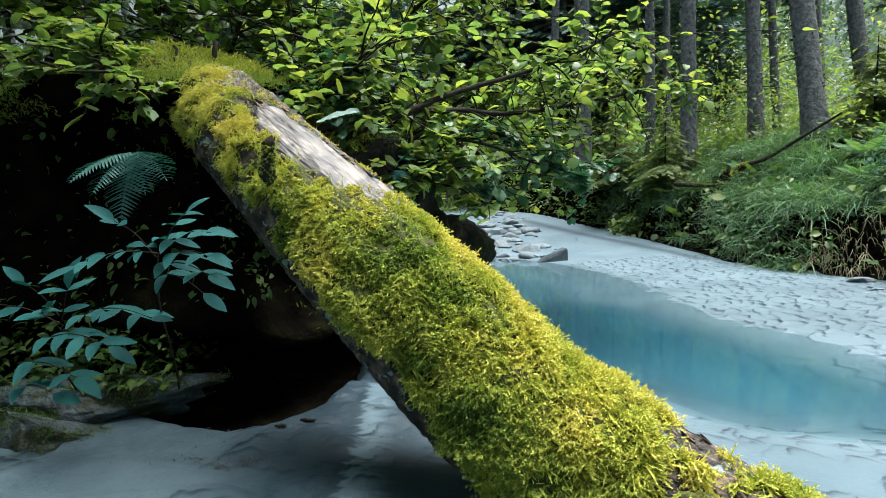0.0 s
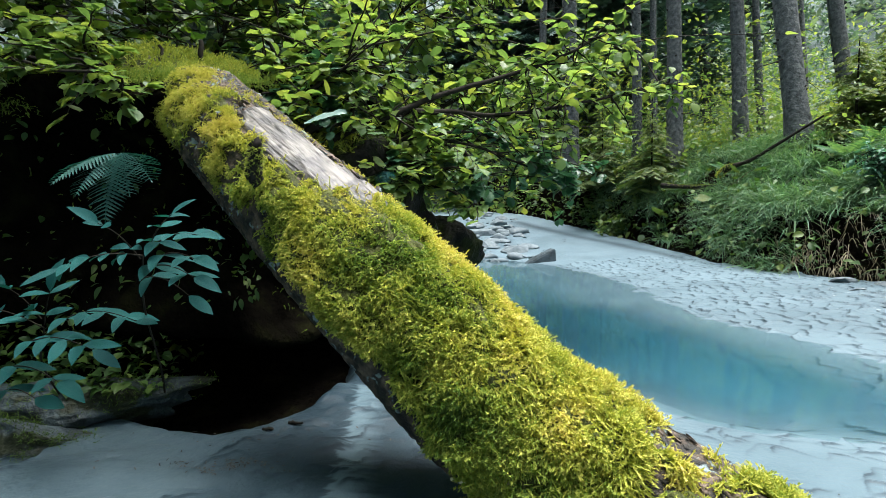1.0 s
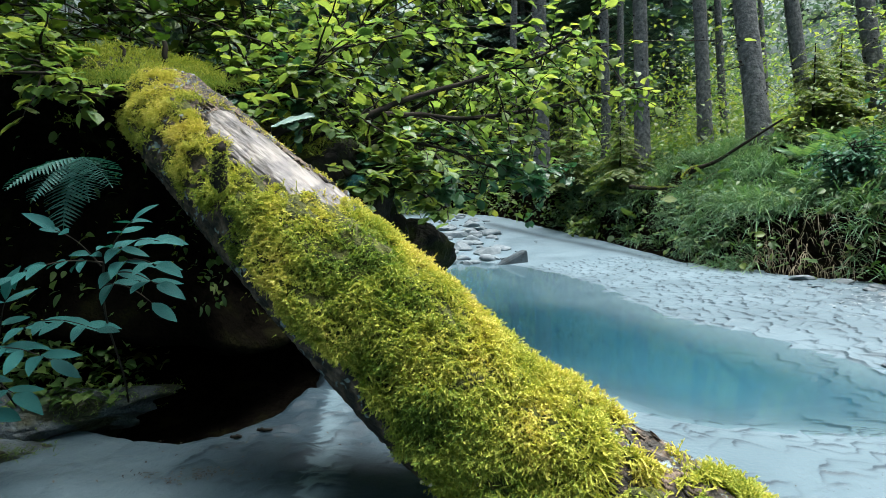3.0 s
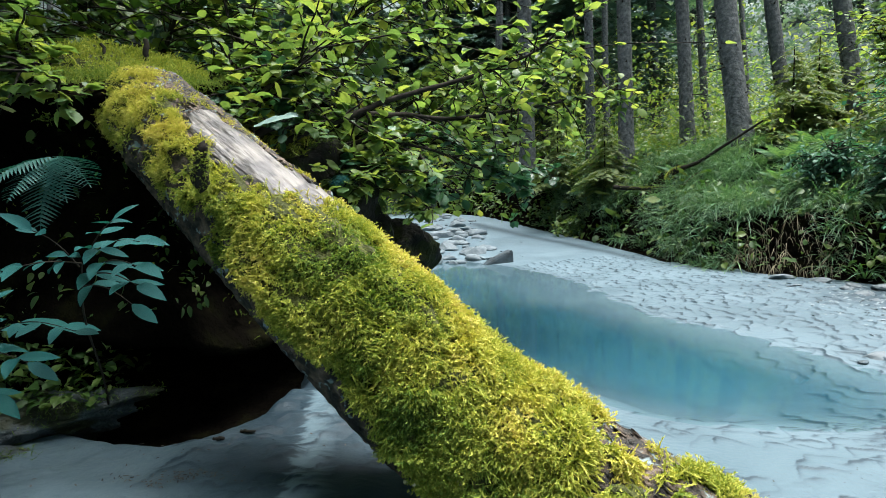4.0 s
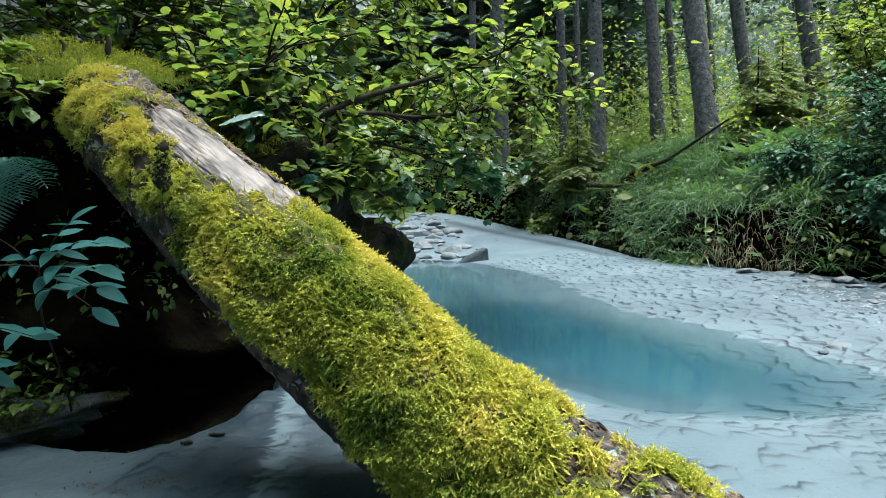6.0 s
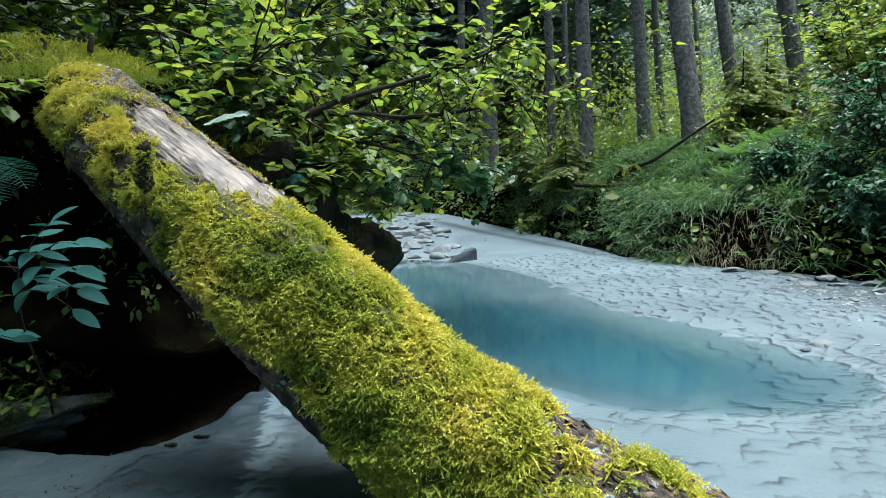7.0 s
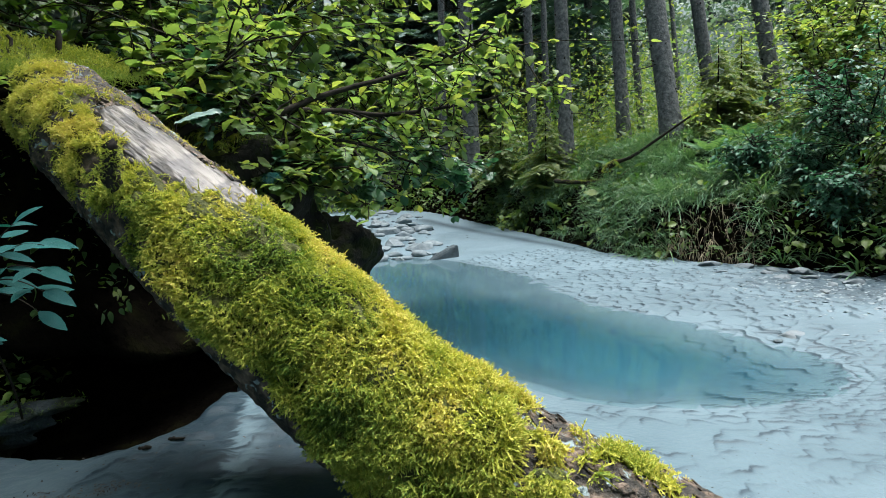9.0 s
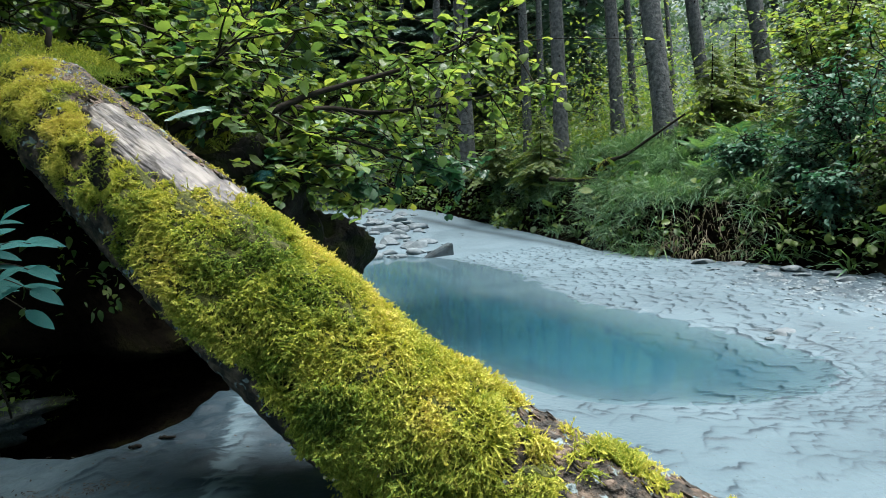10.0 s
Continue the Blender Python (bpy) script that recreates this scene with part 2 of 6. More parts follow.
_nb.inputs["Scale"].default_value, _nb.inputs["Detail"].default_value = 7.0, 3
_bp = _t.nodes.new("ShaderNodeBump")
_bp.inputs["Strength"].default_value, _bp.inputs["Distance"].default_value = 0.12, 0.02
_m2 = _t.nodes.new("ShaderNodeMixShader")
for a, b in ((_nz.outputs["Fac"], _rp.inputs[0]), (_rp.outputs[0], _df.inputs[0]), (_at.outputs["Fac"], _m1.inputs[0]), (_tr.outputs[0], _m1.inputs[1]),
             (_df.outputs[0], _m1.inputs[2]), (_nb.outputs["Fac"], _bp.inputs["Height"]), (_bp.outputs[0], _gl.inputs["Normal"]), (_bp.outputs[0], _fr.inputs["Normal"]),
             (_fr.outputs[0], _m2.inputs[0]), (_m1.outputs[0], _m2.inputs[1]), (_gl.outputs[0], _m2.inputs[2]), (_m2.outputs[0], _t.nodes["Material Output"].inputs[0])):
    _t.links.new(a, b)

# ---- the ground: one sheet with the pool's basin, sand banks, the grassy bank and the steep bank behind the log ----
POOL = np.array([(0.66, 1.80), (0.78, 1.60), (0.95, 1.47), (1.24, 1.39), (1.47, 1.35), (1.66, 1.36), (1.84, 1.46), (1.94, 1.60), (1.97, 1.78), (1.93, 1.98), (1.85, 2.20), (1.82, 2.45),
                 (1.72, 2.74), (1.58, 3.05), (1.56, 3.5), (1.62, 4.3), (1.52, 5.0), (1.22, 5.75), (0.76, 6.4), (0.2, 6.4), (0.02, 4.5), (0.10, 3.0), (0.32, 2.2)])
GRASS_EDGE = [(1.5, 16), (1.9, 12), (2.38, 9.2), (2.70, 7.8), (2.86, 6.8), (2.84, 5.7), (2.74, 5.0), (2.70, 4.5), (2.82, 4.1), (3.0, 3.72), (3.18, 3.3), (3.28, 2.75), (3.4, 1.0), (3.45, -3.0), (3.45, -60)]
LEFT_EDGE = [(-1.2, 14), (-0.5, 9), (-0.35, 6.4), (-0.36, 4.2), (-0.40, 3.2), (-0.55, 2.60), (-0.9, 2.35), (-1.5, 2.2), (-2.1, 1.7), (-2.7, 0.9), (-3.0, -3), (-3.0, -60)]


HOLLOW = [(-0.36, 4.4), (-0.34, 3.2), (-0.30, 2.35), (-0.28, 1.80), (-0.33, 1.52), (-0.43, 1.37), (-0.56, 1.31), (-0.74, 1.37), (-0.95, 1.46), (-1.3, 1.50), (-1.8, 1.30), (-2.6, 0.5), (-3.2, -0.8)]
OVERHANG = [(-0.36, 4.4), (-0.34, 3.2), (-0.30, 2.35), (-0.30, 1.80), (-0.42, 1.47), (-0.62, 1.40), (-0.9, 1.46), (-1.3, 1.50), (-1.8, 1.30), (-2.6, 0.5), (-3.2, -0.8)]


def to_line(x, y, line):
    """Distance from a broken line that runs away to near; positive on its right as one looks ahead."""
    p = np.array(line, float)
    best, sign = np.full(x.shape, 1e9), np.ones(x.shape)
    for a, b in zip(p[:-1], p[1:]):
        d = b - a
        u = np.clip(((x - a[0]) * d[0] + (y - a[1]) * d[1]) / (d @ d), 0, 1)
        dx, dy = x - a[0] - u * d[0], y - a[1] - u * d[1]
        dist = np.hypot(dx, dy)
        s = np.sign(d[0] * dy - d[1] * dx)
        m = dist < best - 1e-9
        best = np.where(m, dist, best)
        sign = np.where(m, s, sign)
    return best * sign


def to_pool(x, y):
    """Distance from the pool's edge, positive inside."""
    best, inside = np.full(x.shape, 1e9), np.zeros(x.shape, bool)
    for a, b in zip(POOL, np.roll(POOL, -1, axis=0)):
        d = b - a
        u = np.clip(((x - a[0]) * d[0] + (y - a[1]) * d[1]) / (d @ d), 0, 1)
        best = np.minimum(best, np.hypot(x - a[0] - u * d[0], y - a[1] - u * d[1]))
        c = ((a[1] > y) != (b[1] > y)) & (x < (b[0] - a[0]) * (y - a[1]) / (b[1] - a[1] + 1e-12) + a[0])
        inside ^= c
    return np.where(inside, best, -best)


def crescents(xs, ys, zone, flow, gap, half, rise, seed, box, bend=1.0, thin=0.0062):
    """Small curved ripple fronts in loose rows over the sand: each swells up along the flow and breaks off at a bent
    rim.
    Their height and the shade in the lee of each rim, put in as dark colour, on the grid xs by ys."""
    r = np.random.default_rng(seed)
    up, lee = np.zeros((len(ys), len(xs))), np.zeros((len(ys), len(xs)))
    mx, my = 0.5 * (box[0] + box[1]), 0.5 * (box[2] + box[3])
    far = 0.5 * np.hypot(box[1] - box[0], box[3] - box[2])
    rows, cols = int(far / gap[0]), int(far / gap[1])
    for row, col in [(p, q) for p in range(-rows, rows + 1) for q in range(-cols, cols + 1)]:
        gu = (row + r.normal(0, 0.22)) * gap[0]
        gv = (col + 0.5 * (row % 2) + r.normal(0, 0.22)) * gap[1]
        cx, cy = mx + gu * flow[0] - gv * flow[1], my + gu * flow[1] + gv * flow[0]
        if not (box[0] < cx < box[1] and box[2] < cy < box[3]):
            continue
        if r.uniform() > float(zone(np.array([cx]), np.array([cy]))[0]):
            continue
        a = np.arctan2(flow[1], flow[0]) + r.normal(0, 0.16)
        h = r.uniform(*half)
        reach = 1.3 * h + 0.05
        x0, x1 = np.searchsorted(xs, (cx - reach, cx + reach))
        y0, y1 = np.searchsorted(ys, (cy - reach, cy + reach))
        if x1 - x0 < 2 or y1 - y0 < 2:
            continue
        X, Y = np.meshgrid(xs[x0:x1], ys[y0:y1])
        u = (X - cx) * np.cos(a) + (Y - cy) * np.sin(a)
        v = -(X - cx) * np.sin(a) + (Y - cy) * np.cos(a)
        p1, p2, wig = r.uniform(0, 6.28), r.uniform(0, 6.28), h * r.uniform(0.10, 0.30)
        bow = bend * r.choice([-0.4, 1, 1, 1]) * r.uniform(0.15, 0.7) / h
        s = u - bow * v ** 2 - wig * np.sin(v / h * 3.1 + p1) - 0.4 * wig * np.sin(v / h * 8.3 + p2)
        w = np.exp(-np.abs(v / h) ** 5)
        w = w * np.clip(0.85 + 0.5 * np.sin(v / h * 2.3 + p2), 0, 1)
        e = rise * r.uniform(0.5, 1.2)
        up[y0:y1, x0:x1] = np.maximum(up[y0:y1, x0:x1], e * w * np.where(s < 0, np.exp(np.minimum(s, 0) / 0.035), np.exp(-np.maximum(s, 0) / 0.005)))
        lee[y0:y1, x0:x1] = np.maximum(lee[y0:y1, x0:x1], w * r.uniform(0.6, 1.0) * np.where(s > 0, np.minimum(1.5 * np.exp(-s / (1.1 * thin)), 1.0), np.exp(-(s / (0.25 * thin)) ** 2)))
    return up, lee


def sand_only(x, y):
    return (to_line(x, y, GRASS_EDGE) < 0.02) & (to_line(x, y, LEFT_EDGE) > 0.05)


def near_part(x, y):
    return smooth(1.75, 1.45, y - 0.25 * (x - 0.8))


def patchy(x, y, size, seed):
    return fbm(np.stack([x, y, 0 * x], -1), size, seed, 3)


def ripples(xs, ys):
    far_bank = lambda x, y: sand_only(x, y) * (to_pool(x, y) < 0.05) * (1 - near_part(x, y)) * (0.45 + 0.55 * smooth(0.30, 0.44, patchy(x, y, 2.0, 33)))
    pool_end = lambda x, y: 1.0 * (to_pool(x, y) < 0.45) * (to_pool(x, y) > -0.25)
    near_bank = lambda x, y: sand_only(x, y) * (to_pool(x, y) < 0.12) * near_part(x, y) * (0.45 + 0.55 * smooth(0.38, 0.50, patchy(x, y, 2.6, 37))) * (0.45 + 0.55 * smooth(-0.35, -0.05, to_pool(x, y)))
    silt = lambda x, y: smooth(0.42, 0.5, patchy(x, y, 3.0, 39)) * (to_line(x, y, HOLLOW) > 0.0)
    layers = [crescents(xs, ys, far_bank, (-0.95, 0.31), (0.085, 0.110), (0.055, 0.095), 0.012, 5, (1.0, 3.3, 1.7, 5.6), 1.3, 0.0056),
              crescents(xs, ys, pool_end, (-0.97, 0.25), (0.12, 0.18), (0.08, 0.14), 0.010, 6, (1.25, 2.10, 1.36, 2.3), 0.6, 0.008),
              crescents(xs, ys, near_bank, (0.10, -0.99), (0.027, 0.10), (0.018, 0.085), 0.005, 7, (0.45, 2.4, 0.85, 1.85), 1.2, 0.0066),
              crescents(xs, ys, near_bank, (-0.9, -0.4), (0.16, 0.24), (0.03, 0.07), 0.008, 8, (0.9, 2.9, 1.0, 2.2), 0.7, 0.0075),
              crescents(xs, ys, silt, (0.3, -0.95), (0.05, 0.10), (0.02, 0.09), 0.006, 9, (-1.2, 0.1, 0.95, 1.5), 0.6, 0.0075)]
    return np.maximum.reduce([q[0] for q in layers]), np.maximum.reduce([q[1] for q in layers])


def height(x, y):
    x, y = np.asarray(x, float), np.asarray(y, float)
    p3 = np.stack([x, y, np.zeros_like(x)], -1).reshape(-1, 3)
    n1 = fbm(p3, 1.1, 3).reshape(x.shape) - 0.5
    n2 = fbm(p3, 5.0, 9).reshape(x.shape) - 0.5
    d = to_pool(x, y) + 0.05 * n1 + 0.03 * n2
    g = to_line(x, y, GRASS_EDGE) + 0.25 * n2
    l = -to_line(x, y, LEFT_EDGE) + 0.15 * n2
    far = smooth(6.0, 12.0, y)
    sand = 0.004 + 0.11 * (1 - np.exp(-np.maximum(-d, 0) / 0.9)) + 0.30 * far
    shoal = 0.30 + 0.70 * smooth(1.72, 1.10, x + 0.25 * (y - 1.6))
    shoal = shoal * (1 - 0.62 * smooth(2.9, 3.7, y))
    z = np.where(d > 0, -0.32 * shoal * (1 - np.exp(-(np.maximum(d, 0) / 0.5) ** 1.7)), sand)
    # the sand to the left of the log lies a little higher
    z = z + 0.02 * smooth(0.15, -0.5, x) * smooth(2.6, 1.2, y) * (d < 0) + 0.035 * smooth(0.1, -0.2, x) * np.exp(-((y - 1.62 + 0.5 * (x + 0.3)) / 0.16) ** 2) * smooth(-0.6, -0.3, x)
    z = z + 0.010 * n2 * (d < 0)
    # grassy bank
    tall = np.interp(y, [1.0, 3.2, 4.5, 6.0], [0.55, 0.64, 0.88, 1.12])
    z = z + np.where(g > 0, tall * (0.50 * smooth(-0.02, 0.30, g) + 0.56 * smooth(0.10, 1.25, g)) + 0.07 * np.maximum(g - 1.0, 0) + 0.22 * n1 * smooth(0, 0.6, g), 0)
    # steep bank
    z = z + np.where(l > 0, 1.0 * smooth(0.0, 0.35, l) + 0.25 * np.maximum(l - 0.3, 0) + 0.25 * n1 * smooth(0, 0.5, l), 0)
    # the hollow's floor sinks under the overhanging bank
    h = -to_line(x, y, HOLLOW) + 0.04 * n2
    z = z - 0.16 * smooth(0.0, 0.14, h) * smooth(0.9, 0.5, h) * (y > 0.8) * (y < 2.2)
    # washed silt by the hollow: low swells and small steps
    z = z + (0.035 * (fbm(p3, 3.2, 63, 4).reshape(x.shape) - 0.5) + 0.05 * np.abs(fbm(p3, 7.0, 65, 3).reshape(x.shape) - 0.5)) * smooth(0.1, -0.2, x) * (y < 2.4)
    hill = np.maximum(np.hypot(x - 1, y - 3) - 14, 0)
    return np.minimum(z + 0.40 * hill ** 0.98, 150.0)


def axis(fine, lo, hi, step, far):
    core = np.arange(lo, hi, fine)
    out = [hi]
    s = fine
    while out[-1] < far:
        s *= step
        out.append(out[-1] + s)
    low = [lo]
    s = fine
    while low[-1] > -far:
        s *= step
        low.append(low[-1] - s)
    return np.concatenate([low[:0:-1], core, out])


def grades(stretches, far, step=1.10):
    """Grid lines: stretches of even spacing (from, to, spacing), then ever wider out to far on both sides."""
    core = np.concatenate([np.arange(a, b - 1e-9, d) for a, b, d in stretches])
    low, high = axis(stretches[0][2], stretches[0][0], stretches[0][0], step, far), axis(stretches[-1][2], stretches[-1][1], stretches[-1][1], step, far)
    return np.concatenate([low[low < core[0] - 1e-6], core, high[high >= stretches[-1][1] - 1e-6]])


gx = grades([(-1.3, -0.55, 0.010), (-0.55, 0.3, 0.006), (0.3, 2.2, 0.0050), (2.2, 3.3, 0.008)], 320)
gy = grades([(0.92, 2.5, 0.0048), (2.5, 3.4, 0.0070), (3.4, 4.9, 0.012)], 320, 1.06)
GX, GY = np.meshgrid(gx, gy)
GZ = height(GX, GY)
RIP, LEE = ripples(gx, gy)
GZ = GZ + RIP
n_x, n_y = len(gx), len(gy)
ii, jj = np.meshgrid(np.arange(n_y - 1), np.arange(n_x - 1), indexing="ij")
ground_faces = np.stack([ii * n_x + jj, ii * n_x + jj + 1, (ii + 1) * n_x + jj + 1, (ii + 1) * n_x + jj], -1).reshape(-1, 4)
ground = piece("ground", np.stack([GX, GY, GZ], -1).reshape(-1, 3), ground_faces, SAND)
ground.data.materials.append(EARTH_SHADED)
ground.data.materials.append(HILL)
fx, fy = GX[:-1, :-1].ravel() + 0.01, GY[:-1, :-1].ravel() + 0.01
# the hollow's sand floor also takes the near-black earth, for its shade
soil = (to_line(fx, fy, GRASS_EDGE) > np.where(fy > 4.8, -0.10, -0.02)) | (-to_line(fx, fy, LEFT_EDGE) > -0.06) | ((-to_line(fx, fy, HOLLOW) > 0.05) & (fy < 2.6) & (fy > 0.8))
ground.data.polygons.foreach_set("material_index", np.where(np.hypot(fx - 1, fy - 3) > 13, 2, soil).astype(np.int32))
wd = to_pool(GX, GY) + 0.06 * (fbm(np.stack([GX, GY, 0 * GX], -1).reshape(-1, 3), 4.0, 19, 3).reshape(GX.shape) - 0.5)
wn = fbm(np.stack([GX, GY, 0 * GX], -1).reshape(-1, 3), 2.5, 55, 4).reshape(GX.shape) - 0.5
# damp shore, and left of the log wet sand with its shade painted in
wet_shaded = np.maximum(smooth(-0.10, 0.0, wd) * 0.25, smooth(0.40, -0.05, GX + 0.5 * wn) * smooth(2.8, 2.0, GY))
wet_shaded = np.maximum(wet_shaded, 0.14 * smooth(0.02, 0.18, wn) * (GX > 0.3))
# a tongue of pale drier silt washed out from under the log, frayed on one side
fan = -0.245 - 0.04 * (GY - 1.05)
fray = 0.020 * np.abs(np.sin(GY * 62 + 5 * wn)) + 0.012 * np.abs(np.sin(GY * 149 + 9 * wn)) + 0.05 * wn
dry = smooth(0.0, 0.010, GX - fan - fray) * smooth(0.11, 0.02, GX - fan - fray) * (0.75 + 0.25 * smooth(1.45, 1.1, GY))
# sand beside the tongue darkened further for the shade by hollow and log
wet_shaded = np.clip(wet_shaded * np.where(GX < 0.3, 0.50 + 0.46 * smooth(-0.60, -0.35, GX) + 0.6 * wn, 1.0) * (1 - 0.95 * dry * (GY < 1.75) * (GY > 0.8)) - 0.15 * (GX < 0.2), 0, 1)
# far sand stays paler in colour to make up for missing light there
wet_shaded = np.maximum(wet_shaded, 0.30 * smooth(5.5, 3.2, GY + 0.8 * wn) * (GX > 0.1))
edge = to_line(GX, GY, GRASS_EDGE)
wet_shaded = np.maximum(wet_shaded, 0.80 * smooth(-0.95, -0.25, edge + 0.9 * wn) * smooth(3.6, 2.9, GY))
# the painted lee shade of the ripples joins the darkening
wet_shaded = 1 - (1 - wet_shaded) * (1 - np.clip(1.25 * LEE, 0, 1))
# a thin dark line along the sand, below the far end of the grassy bank
wet_shaded = np.maximum(wet_shaded, 0.75 * np.exp(-(to_line(GX, GY, [(1.55, 9.6), (1.95, 8.2), (2.35, 7.0), (2.52, 6.0), (2.50, 5.2)]) / (0.015 * GY)) ** 2))
ground.data.attributes.new("wet_shaded", "FLOAT", "POINT").data.foreach_set("value", wet_shaded.ravel().astype(np.float32))
tagged(ground, "pale rippled sand banks rising to dark forest soil", "ground", kind="structure")

wx, wy = np.arange(-0.6, 2.4, 0.03), np.arange(1.2, 6.9, 0.03)
WX, WY = np.meshgrid(wx, wy)
wd = np.maximum(-height(WX, WY), 0)
ii, jj = np.meshgrid(np.arange(len(wy) - 1), np.arange(len(wx) - 1), indexing="ij")
k = len(wx)
water_faces = np.stack([ii * k + jj, ii * k + jj + 1, (ii + 1) * k + jj + 1, (ii + 1) * k + jj], -1).reshape(-1, 4)
keep = (wd[:-1, :-1] + wd[1:, 1:] + wd[1:, :-1] + wd[:-1, 1:]).ravel() > 0
water = piece("water", np.stack([WX, WY, 0 * WX], -1).reshape(-1, 3), water_faces[keep], WATER)
turbid = water.data.attributes.new("turbid", "FLOAT", "POINT")
turbid.data.foreach_set("value", (1 - np.exp(-wd / 0.06)).ravel().astype(np.float32))
water.visible_shadow = False
tagged(water, "milky turquoise still water of a forest stream", "water", kind="structure")

# ---- the fallen log ----
AXIS = spline([(-1.28, 3.2, 1.12), (-0.97, 2.4, 1.07), (-0.735, 1.85, 0.998), (-0.595, 1.549, 0.918), (-0.185, 1.205, 0.568), (0.097, 1.10, 0.283), (0.345, 0.985, 0.112), (0.623, 0.795, -0.028), (0.9, 0.6, -0.15)], 241)
LOG_LEN = np.concatenate([[0], np.cumsum(np.linalg.norm(np.diff(AXIS, axis=0), axis=1))])
LOG_S = LOG_LEN / LOG_LEN[-1]
_T = np.gradient(AXIS, axis=0)
_T /= np.linalg.norm(_T, axis=1, keepdims=True)
_N = np.array([0, 0, 1.0]) - _T * _T[:, 2:3]
_N /= np.linalg.norm(_N, axis=1, keepdims=True)
_S = np.cross(_T, _N)


def log_frame(s):
    pick = lambda a: np.stack([np.interp(s, LOG_S, a[:, k]) for k in range(3)], -1)
    return pick(AXIS), pick(_T), pick(_N), pick(_S)


def log_radius(s, th, flakes=1.0):
    q = np.stack([np.cos(th) * 0.6, np.sin(th) * 0.6, s * 6], -1)
    base = np.interp(s, [0, 0.3, 0.462, 0.628, 0.734, 0.816, 0.91, 1], [0.11, 0.118, 0.119, 0.150, 0.159, 0.162, 0.172, 0.17])
    return base * (0.93 + 0.14 * fbm(q, 1.6, 5)) + 0.012 * (fbm(q * [2.5, 2.5, 1.2], 5, 8) - 0.5) + 0.014 * smooth(0.53, 0.50, s) * smooth(0.40, 0.44, s) * (np.abs(np.sin(s * 118 + 1.4 * np.sin(th) + 3.0 * fbm(q, 1.3, 77, 2))) - 0.4) + flakes * (0.009 * (0.5 - np.abs(fbm(q * [3, 3, 3.2], 6, 18, 3) - 0.5) * 2.4) + 0.006 * (0.5 - np.abs(fbm(q * [3, 3, 2.4], 19, 28, 2) - 0.5) * 2.4))


def log_point(s, th, out=0.0, flakes=1.0):
    c, t, n, e = log_frame(s)
    r = log_radius(s, th, flakes) + out
    d = np.cos(th)[:, None] * n + np.sin(th)[:, None] * e
    return c + r[:, None] * d, d, t


def bare_edges(s):
    """The angles between which the bark is gone, along the log."""
    return np.interp(s, [0.515, 0.57, 0.60, 0.63], [2, -3, -9, -18]), np.interp(s, [0.515, 0.535, 0.61, 0.63], [24, 40, 44, 30])


def moss_cover(s, th):
    """How thickly the moss grows, 0 to 1, along the log and round it (degrees from its top, towards the hollow)."""
    a = np.degrees(th)
    q = np.stack([np.cos(th), np.sin(th), s * 14], -1)
    n = fbm(q, 2.2, 40, 4) - 0.5
    fine = fbm(q, 6.0, 47, 3) - 0.5
    start = 0.620 - 0.0006 * np.maximum(a, 0)
    full = smooth(-0.006, 0.012, s - start + 0.05 * fine) * smooth(0.015, -0.01, s - 0.793 + 0.08 * n - 0.0004 * a)
    reach = np.interp(s, [0.64, 0.70, 0.78], [100, 110, 118])
    full = full * smooth(0, -24, a - reach + 90 * n) * smooth(-130, -100, a)
    lo, hi = bare_edges(s)
    off = np.maximum(smooth(2, -4, a - lo + 20 * fine), smooth(-2, 6, a - hi + 30 * fine)) * (s > 0.514) + (s <= 0.514 + 0.02 * fine)
    upper = smooth(start + 0.01, start, s) * smooth(0.40, 0.43, s) * smooth(-0.10, 0.0, n + 0.8 * fine + 0.13 * np.sin(s * 118 + a * 0.02)) * smooth(114, 86, a + 110 * n) * np.clip(off, 0, 1)
    right = np.where(a < 10, 0.75, 1.0)
    mound = smooth(0.50, 0.46, s) * smooth(-150, -110, a) * smooth(130, 100, a)
    tail = smooth(0.802, 0.815, s) * np.maximum(smooth(0.15, 0.20, n + 0.5 * fine), smooth(0.02, 0.008, np.abs(s - 0.868) + 0.06 * fine) * smooth(14, -2, a + 60 * fine) * smooth(-60, -40, a)) * smooth(95, 70, a)
    tail = np.maximum(tail, smooth(0.797, 0.803, s) * smooth(0.838, 0.82, s) * smooth(38, 52, a + 50 * fine) * smooth(104, 88, a))
    holes = 1.0
    for hs, ha, hr in ((0.568, 55, 0.012), (0.649, 16, 0.010), (0.728, 8, 0.010), (0.791, 20, 0.007), (0.70, 85, 0.008), (0.61, 84, 0.012)):
        holes = holes * (1 - 0.8 * smooth(1.0, 0.4, np.hypot((s - hs) / hr, (a - ha) / (hr * 700)) + 1.2 * fine))
    return np.clip(np.maximum.reduce([full, upper * 0.88 * right, mound * 0.8, tail * 0.7]) * holes, 0, 1)


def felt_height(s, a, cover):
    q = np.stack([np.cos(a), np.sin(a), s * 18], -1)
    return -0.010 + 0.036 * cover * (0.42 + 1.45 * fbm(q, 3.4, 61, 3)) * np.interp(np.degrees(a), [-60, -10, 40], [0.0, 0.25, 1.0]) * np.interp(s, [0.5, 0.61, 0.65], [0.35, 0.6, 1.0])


log = tagged(empty("fallen_log", (0.157, 1.067, 0.1)), "fallen mossy tree trunk lying from the bank down to the sand", "log")


def log_part(name, v, f, m, label=""):
    return piece(name, np.asarray(v) - [0.157, 1.067, 0.1], f, m, log, label)


